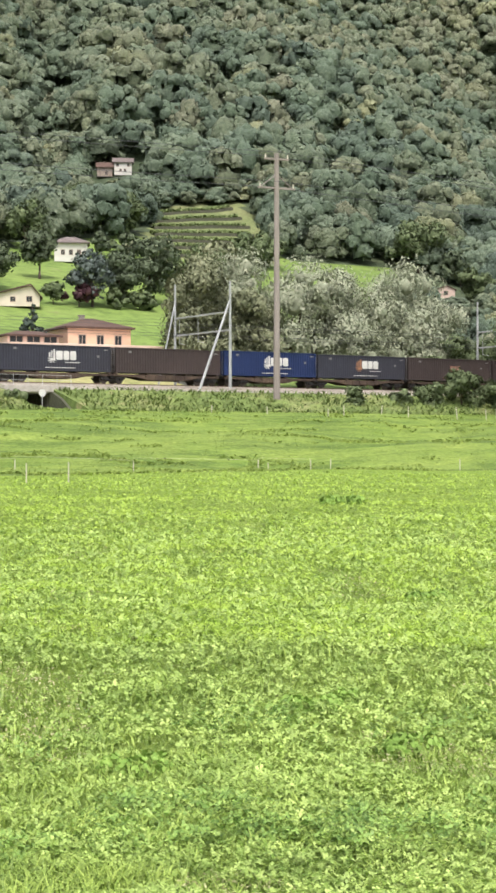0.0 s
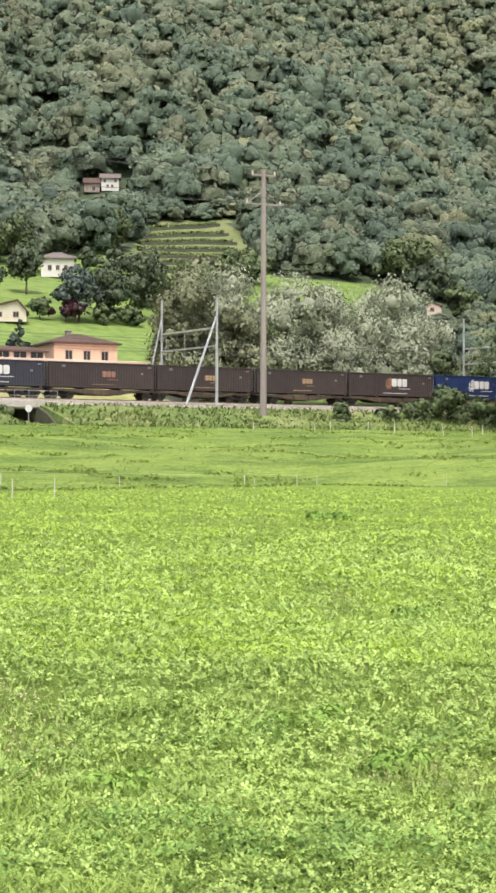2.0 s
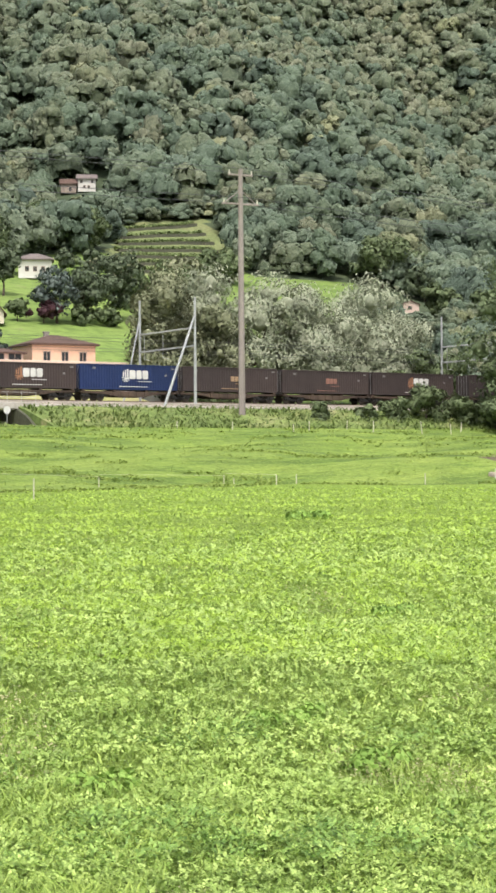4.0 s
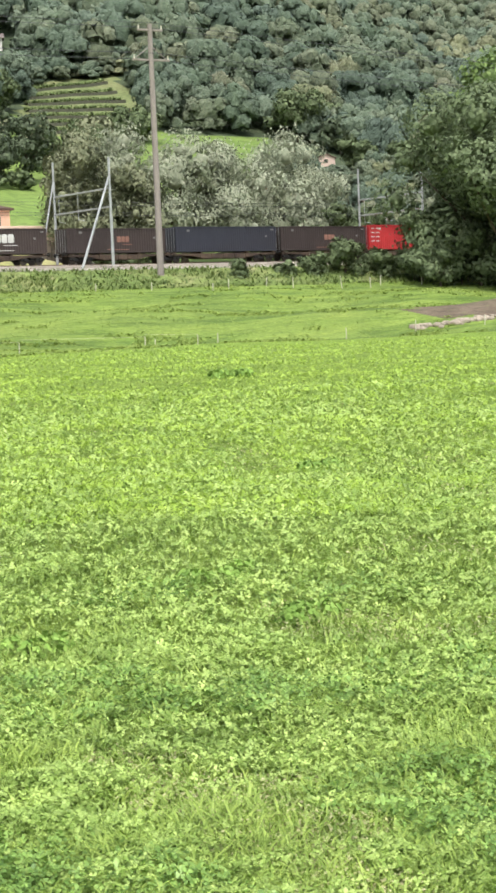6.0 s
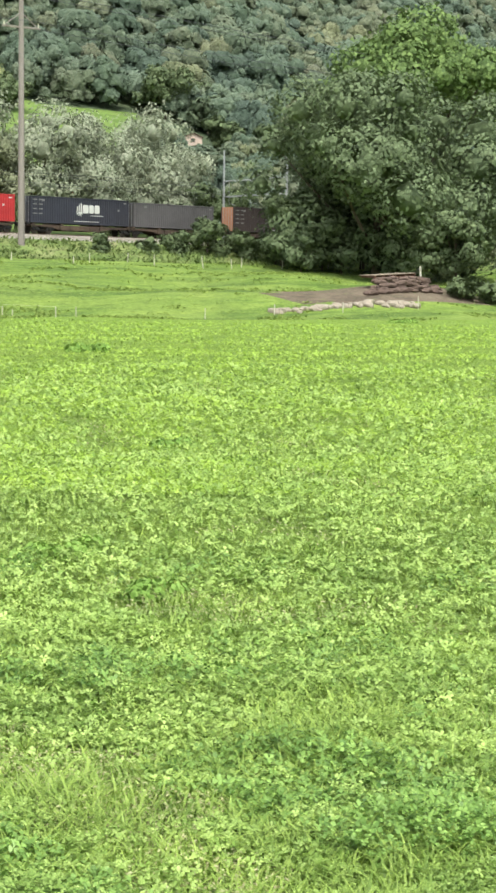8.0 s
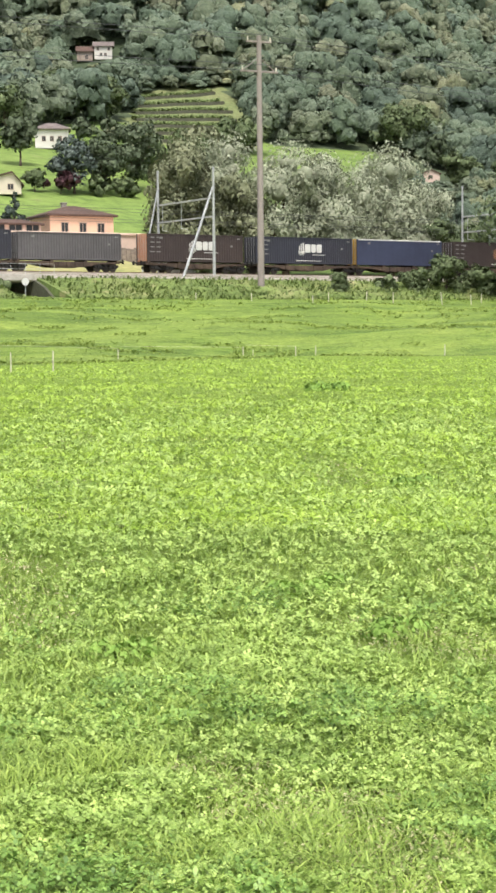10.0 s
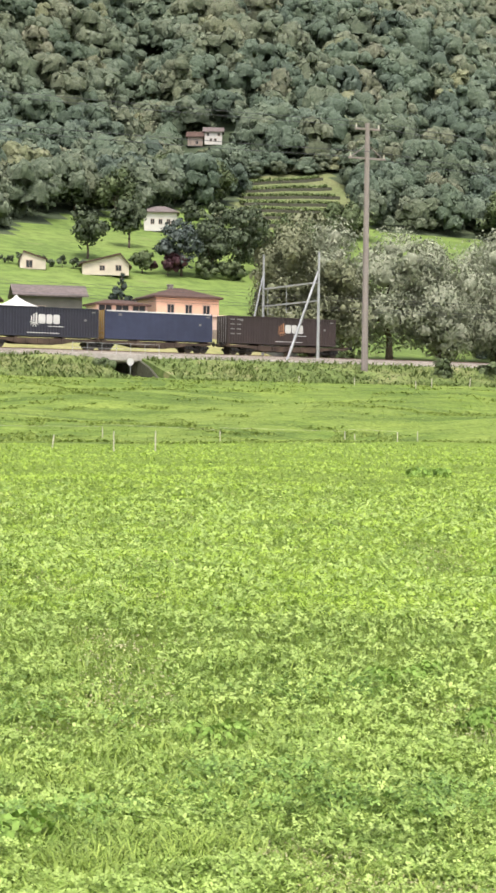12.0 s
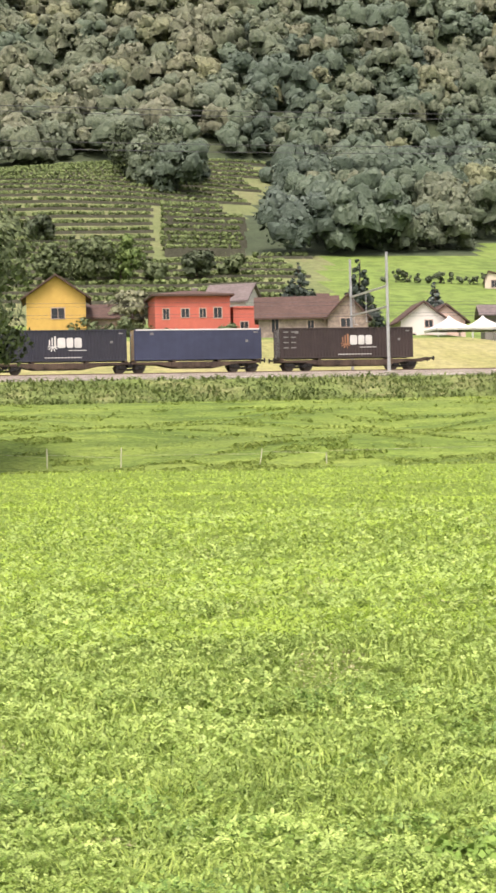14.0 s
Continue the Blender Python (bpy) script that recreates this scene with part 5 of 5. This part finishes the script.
for (xa, ya), (xb, yb) in zip(top[:-1], top[1:]):
    tube(bm, (xa, ya, float(height(xa, ya)) + 0.85), (xb, yb, float(height(xb, yb)) + 0.7), 0.006, 0.006, 4)
tagged(part("fence_wire", bm, M_POST), "thin pale fence wire between the posts", "wire")

sign = empty("round_sign", 69.9, 149.0, 5.4)
part("sign_post", tube(bmesh.new(), (0, 0, -0.3), (0, 0, 1.6), 0.04, 0.04, 8), M_STEEL, sign)
part("sign_disc", tube(bmesh.new(), (0, -0.03, 1.65), (0, 0.03, 1.65), 0.36, 0.36, 24), M_MARK, sign)
tagged(sign, "round white sign on a post before the underpass", "sign")

# wooden planks over a rubble heap, with loose stones
for i, (x, y, z, w, rz) in enumerate([(106.6, 106.6, 3.85, 2.8, 4), (109.4, 106.8, 4.0, 3.2, 6)]):
    b = empty("plank_stage", x, y, z, rz)
    for k in range(6):
        part("plank", box(bmesh.new(), -w / 2 - 0.06 * (k % 2), w / 2 + 0.05 * (k % 3), -0.14 + 0.29 * k, 0.13 + 0.29 * k, -0.03, 0.03 + 0.006 * (k % 3), 0.01), M_PLANK, b)
    for xx in (-w / 2 + 0.2, 0.0, w / 2 - 0.2):
        part("bearer", box(bmesh.new(), xx - 0.08, xx + 0.08, -0.10, 1.5, -0.20, -0.033, 0.01), M_SHUTTER, b)
    part("front_board", box(bmesh.new(), -w / 2 + 0.1, w / 2 - 0.1, -0.06, -0.01, -0.44, -0.205, 0.01), M_SHUTTER, b)
    b.matrix_basis = pose(x, y, z, 0, -3, rz)
    tagged(b, "weathered brown wooden plank stage over rubble", "plank stage", "stages on the rubble")
p = part("fence_post", tube(bmesh.new(), (0, 0, -0.4), (0, 0, 1.7), 0.10, 0.09, 8), M_POST)
p.matrix_basis = pose(110.9, 106.2, 3.0, 0, -4, 0)
tagged(p, "stout pale post beside the planks", "fence post", "fence posts")


def stone_mesh(seed):
    rng = np.random.default_rng(seed)
    bm = bmesh.new()
    bmesh.ops.create_icosphere(bm, subdivisions=2, radius=0.5)
    for v in bm.verts:
        k = 1 + 0.35 * noise.noise(v.co * 2.3 + Vector((seed * 3.1, 0, 0)))
        v.co = Vector((v.co.x * k * 1.25, v.co.y * k, max(-0.3, min(0.32, v.co.z * k * 0.85))))
    me = bpy.data.meshes.new("stone")
    bm.to_mesh(me)
    bm.free()
    return me


STONES = [stone_mesh(i) for i in range(6)]
M_PALE_STONE = worn("pale_stone", (0.37, 0.315, 0.25), 0.9, grain=4.0, blotch=1.0, spread=0.3, relief=0.5, dirt=(0.28, 0.22, 0.17))
for me in STONES:
    me.materials.append(M_PALE_STONE)
RUBBLE = [stone_mesh(i + 10) for i in range(6)]
M_BROWN_STONE = worn("brown_stone", (0.155, 0.105, 0.085), 0.95, grain=4.0, blotch=1.0, spread=0.4, relief=0.5)
for me in RUBBLE:
    me.materials.append(M_BROWN_STONE)
rng = np.random.default_rng(9)
for i in range(64):
    t = i / 63
    x, y = 90.2 + 14.2 * t + rng.uniform(-0.4, 0.4), 102.2 - 1.6 * t + rng.uniform(-0.7, 0.9)
    s = rng.uniform(0.3, 0.8) * (1.2 if 0.6 < t < 0.95 else 1.0)
    st = new("stone", STONES[i % 6])
    st.matrix_basis = pose(x, y, float(height(x, y)) + 0.14 * s, 0, 0, rng.uniform(0, 360)) @ Matrix.Diagonal((s, s, s, 1))
    tagged(st, "pale rough field stone lying in the grass", "stone", "loose stones")
for i in range(110):
    tier = (i % 5) if i < 85 else 0
    x, y = rng.uniform(102.8 + 0.55 * tier, 111.6), 104.7 + 0.33 * tier + rng.uniform(-0.25, 0.25)
    s = rng.uniform(0.4, 0.85)
    st = new("stone", RUBBLE[i % 6])
    st.matrix_basis = pose(x, y, float(height(x, y)) + 0.16 * s + 0.17 * tier, 0, 0, rng.uniform(-25, 25)) @ Matrix.Diagonal((s * 1.3, s, s * 0.8, 1))
    tagged(st, "brownish stone of the rubble heap under the planks", "stone", "rubble heap")


# ---- grass ----
def grass_cover(name, label, seed, count, r0, r1, b0, b1, blade_h, blade_w, material, grow=0.5, broad=False, area=None, surface=height):
    """Blades or small leaves over the field, thinner with distance as seen from the path's foot."""
    rng = np.random.default_rng(seed)
    r = 1 / (1 / r1 + (1 / r0 - 1 / r1) * rng.random(count))
    b = np.radians(rng.uniform(b0, b1, count))
    x, y = r * np.sin(b), r * np.cos(b)
    clump = np.sin(x * 2.3 + 1.7 * np.sin(y * 1.9)) * np.sin(y * 2.1 + 1.3 * np.sin(x * 1.7)) + 0.25 * np.sin(x * 0.9 + 2 * np.sin(y * 0.7)) * np.sin(y * 0.8 + 1.0)
    keep = rng.random(count) < 0.78 + 0.30 * clump
    if area is not None:
        keep &= area(x, y)
    x, y, r, clump = x[keep], y[keep], r[keep], clump[keep]
    n = len(x)
    z = surface(x, y)
    k = (r / r0) ** grow
    a = rng.uniform(0, 2 * np.pi, n)
    h = blade_h * (0.5 + 0.8 * rng.random(n)) * (1 + 0.35 * clump) * k ** 0.6
    w = blade_w * (0.6 + 0.8 * rng.random(n)) * k
    base = np.stack([x, y, z], 1)
    side = np.stack([np.cos(a), np.sin(a), np.zeros(n)], 1)
    out = np.stack([-np.sin(a), np.cos(a), np.zeros(n)], 1)
    up = np.array([0, 0, 1.0])
    if broad:
        lift = base + up * (h * rng.uniform(0.4, 1.0, n))[:, None]
        tilt = (rng.normal(size=(n, 3)) * (0.6 if r0 < 20 else 0.15) + up)
        tilt /= np.linalg.norm(tilt, axis=1)[:, None]
        s2 = np.cross(tilt, out)
        s2 /= np.linalg.norm(s2, axis=1)[:, None]
        o2 = np.cross(s2, tilt)
        v = np.stack([lift + s2 * w[:, None] * 0.34, lift - o2 * w[:, None] * 0.8 - tilt * w[:, None] * 0.2, lift - s2 * w[:, None] * 0.34, lift + o2 * w[:, None] * 0.7 - tilt * w[:, None] * 0.25], 1)
        faces = np.arange(4 * n).reshape(-1, 4)
    else:
        bend = (0.5 + 1.3 * rng.random(n))[:, None] * h[:, None]
        p1 = base + up * (h * 0.6)[:, None] + out * bend * 0.35
        p2 = base + up * (h * (0.95 - 0.25 * rng.random(n)))[:, None] + out * bend
        v = np.stack([base - side * w[:, None] * 0.5, base + side * w[:, None] * 0.5, p1 + side * w[:, None] * 0.42, p1 - side * w[:, None] * 0.42, p2], 1)
        i0 = np.arange(n) * 5
        q = np.stack([i0, i0 + 1, i0 + 2, i0 + 3], 1)
        t = np.stack([i0 + 3, i0 + 2, i0 + 4, i0 + 4], 1)
        v = v.reshape(-1, 3)
        tri = np.concatenate([q[:, [0, 1, 2]], q[:, [0, 2, 3]], t[:, :3]])
        ob = mesh_object(name, v, tri, material)
        return tagged(ob, label, "grass", kind="stuff")
    ob = mesh_object(name, v.reshape(-1, 3), faces, material)
    return tagged(ob, label, "clover", kind="stuff")


def patchy(x, y, cell, seed):
    """Smooth random values from 0 to 1 over the ground, in patches of the given size."""
    u, w = x / cell + seed * 7.31, y / cell + seed * 3.17
    i, j = np.floor(u), np.floor(w)

    def corner(a, b):
        return np.abs(np.sin(a * 12.9898 + b * 78.233 + seed) * 43758.5453) % 1
    fu, fw = u - i, w - j
    fu, fw = fu * fu * (3 - 2 * fu), fw * fw * (3 - 2 * fw)
    low = corner(i, j) * (1 - fu) + corner(i + 1, j) * fu
    high = corner(i, j + 1) * (1 - fu) + corner(i + 1, j + 1) * fu
    return low * (1 - fw) + high * fw


def clover_cover(name, label, seed, plants, stems, r0, r1, size, tall, material, grow, cell, area=None):
    """Clover plants of a few stems, each with three leaflets; they stand in tufts with thin places between."""
    rng = np.random.default_rng(seed)
    r = 1 / (1 / r1 + (1 / r0 - 1 / r1) * rng.random(plants))
    b = np.radians(rng.uniform(2, 53, plants))
    x, y = r * np.sin(b), r * np.cos(b)
    n = 0.55 * patchy(x, y, cell, 1) + 0.45 * patchy(x, y, cell * 3.3, 2)
    keep = rng.random(plants) < np.clip(0.30 + 1.7 * (n - 0.22), 0.25, 1)
    keep &= ~in_dry_patch(x, y) | (rng.random(plants) < 0.25)
    if area is not None:
        keep &= area(x, y)
    x, y, r, n = (np.repeat(v[keep], stems) for v in (x, y, r, n))
    count = len(x)
    k = (r / r0) ** grow
    s = size * k * rng.uniform(0.6, 1.35, count)
    x = x + rng.normal(size=count) * size * k * 1.3
    y = y + rng.normal(size=count) * size * k * 1.3
    z = height(x, y) + tall * (0.25 + 1.3 * n ** 1.5) * rng.uniform(0.35, 1.1, count) * k ** 0.4
    c = np.stack([x, y, z], 1)
    turn = rng.uniform(0, 2 * np.pi, count)
    lean = rng.normal(size=(count, 2)) * 0.35
    verts = [c]
    for leaf in range(3):
        a = turn + leaf * 2.094
        u = np.stack([np.cos(a), np.sin(a), rng.normal(size=count) * 0.35 + 0.05 + lean[:, 0] * np.cos(a) + lean[:, 1] * np.sin(a)], 1)
        v = np.stack([-np.sin(a), np.cos(a), lean[:, 1] * np.cos(a) - lean[:, 0] * np.sin(a)], 1)
        for along, aside, up in ((0.6, 0.44, 0.10), (1.0, 0.0, -0.06), (0.6, -0.44, 0.10)):
            p = c + u * (along * s)[:, None] + v * (aside * s)[:, None]
            p[:, 2] += up * s
            verts.append(p)
    i0 = (np.arange(count) * 10)[:, None]
    faces = np.concatenate([i0 + np.array([[0, 1 + 3 * q, 2 + 3 * q, 3 + 3 * q]]) for q in range(3)])
    ob = mesh_object(name, np.stack(verts, 1).reshape(-1, 3), faces, material)
    return tagged(ob, label, "clover", kind="stuff")


def below_fence(x, y):
    return y < 95 + 3.0 * np.sin(x * 0.13) + 2.0 * np.sin(x * 0.41 + 1)


def in_meadow(x, y):
    edge = 95 + 2.0 * np.sin(x * 0.11) + 1.3 * np.sin(x * 0.37 + 1)
    bare = ((x - 107) / 12) ** 2 + ((y - 107) / 5.5) ** 2 < 1
    tufts = np.sin(x * 0.8 + 1.3 * np.sin(y * 0.5)) * np.sin(y * 1.1 + 1.7 * np.sin(x * 0.33)) > -0.1
    return (y > edge) & (y < 143) & ~bare & tufts


def in_tussock_band(x, y):
    n = 0.6 * patchy(x, y * 2.6, 7.0, 4) + 0.4 * patchy(x, y * 2.0, 2.2, 5)
    return in_meadow(x, y) & (n > 0.56)


def in_dry_patch(x, y):
    """Uneven patches where the cover is thin and last year's stalks show."""
    a = np.sin(x * 1.7 + 1.1 * np.sin(y * 0.9 + 0.6)) * np.sin(y * 0.85 + 1.5 * np.sin(x * 0.8))
    return a + 0.35 * np.sin(x * 4.1 + y * 3.3) * np.sin(y * 5.2 - x * 2.6) > 0.72


def in_lush(x, y):
    return patchy(x, y, 0.75, 6) + 0.35 * patchy(x, y, 0.22, 7) > 0.72


def in_tuft(x, y):
    """Scattered round spots, some 0.2 m across, where the grass stands taller."""
    cell = 0.55
    i, j = np.floor(x / cell), np.floor(y / cell)
    u = np.abs(np.sin(i * 12.9898 + j * 78.233) * 43758.5453) % 1
    w = np.abs(np.sin(i * 39.346 + j * 11.135) * 24634.6345) % 1
    dx, dy = x / cell - i - 0.25 - 0.5 * u, y / cell - j - 0.25 - 0.5 * w
    return (dx ** 2 + dy ** 2 < 0.11 * u) & ((u + w) % 1 < 0.5)


def bank_height(x, y):
    return np.maximum(height(x, y), np.interp(y, [p[0] for p in BANK[:6]], [p[1] for p in BANK[:6]]))


def SIDES(x, y):
    return (y > 141.5) & (y < 151) & ((x < 66.4) | (x > 72))


clover_cover("field_clover", "small bright green clover leaves covering the field", 32, 85000, 3, 4.1, 40, 0.0108, 0.075, M_CLOVER, 0.74, 0.15)
clover_cover("lush_clover", "taller darker clover standing in lush patches", 42, 26000, 3, 4.1, 11, 0.0150, 0.12, M_LUSH, 0.3, 0.3, in_lush)
clover_cover("far_clover", "clover of the farther field", 33, 140000, 1, 14, 112, 0.022, 0.06, M_FAR_CLOVER, 0.70, 0.5, below_fence)
grass_cover("field_grass", "fresh bright green grass blades of the field", 31, 100000, 4.1, 32, 2, 53, 0.072, 0.0058, M_BLADE, grow=0.45)
grass_cover("dry_stalks", "pale dry stalks on thin patches of the field", 41, 200000, 4.1, 45, 2, 53, 0.045, 0.0095, M_DRY_STALK, grow=0.45, broad=True, area=in_dry_patch)
grass_cover("far_grass", "fresh grass of the farther field", 37, 60000, 24, 112, 2, 53, 0.055, 0.018, M_BLADE, grow=0.8, area=below_fence)
grass_cover("meadow_grass", "rough tufted grass of the unmown meadow", 38, 80000, 92, 205, 2, 50, 0.09, 0.13, M_MEADOW_LEAF, grow=0.3, broad=True, area=in_meadow)
grass_cover("tall_grass", "taller tufts of bright grass standing in the clover", 36, 150000, 4.1, 16, 2, 53, 0.075, 0.0055, M_BLADE, grow=0.4, area=in_tuft)
grass_cover("tussocks", "taller dark tussocks in bands across the meadow", 39, 150000, 92, 205, 2, 50, 0.16, 0.12, M_TUSSOCK, grow=0.3, area=in_tussock_band)
grass_cover("tussock_tops", "paler bent tops of the meadow tussocks", 40, 300000, 92, 205, 2, 50, 0.17, 0.15, M_TUSSOCK, grow=0.3, broad=True, area=in_tussock_band)
grass_cover("bank_grass", "rough grass and weeds on the railway bank", 34, 90000, 138, 230, 2, 47, 0.40, 0.14, M_VERGE_LEAF, grow=0.2, area=SIDES, surface=bank_height)
grass_cover("bank_weeds", "leafy weeds on the railway bank", 35, 90000, 138, 230, 2, 47, 0.40, 0.20, M_VERGE_LEAF, grow=0.2, broad=True, area=SIDES, surface=bank_height)
M_WEED = leafy("dark_weed_leaves", (0.13, 0.24, 0.035), (0.30, 0.45, 0.10), 0.2, 0.5)
for i, (x, y, w) in enumerate([(29.2, 41.2, 1.5), (6.25, 9.1, 0.5), (5.84, 7.75, 0.35), (11.6, 14.9, 0.5), (88.5, 86.0, 2.2), (4.3, 8.0, 0.4), (2.4, 6.3, 0.35)]):
    rng = np.random.default_rng(300 + i)
    bl = [(rng.uniform(-w, w) * 0.5, rng.uniform(-w, w) * 0.25, 0.05, w * rng.uniform(0.10, 0.17) + 0.04) for _ in range(9)]
    v, f, nr = leaf_quads(rng, bl, 500, 0.028 if w < 1 else 0.09)
    ob = mesh_object("weed_clump", v, f, M_WEED, normals=nr)
    ob.matrix_basis = pose(x, y, float(height(x, y)))
    tagged(ob, "darker green leafy weed clump in the field", "weeds", "weed clumps", kind="stuff")


def motions():
    """The train runs towards -x at an even 22 m/s."""
    times = [0.0, 0.1, 0.5] + [1.0 + 0.5 * i for i in range(26)] + [13.9, 14.0]
    times = sorted(set(times))
    for q, ob in CARGO:
        walk(ob, [(t, pose(q - 22.0 * t, TRACK_Y, RAIL + 1.16)) for t in times])
    for q, ob in WAGONS:
        walk(ob, [(t, pose(q - 22.0 * t, TRACK_Y, RAIL)) for t in times])


motions()
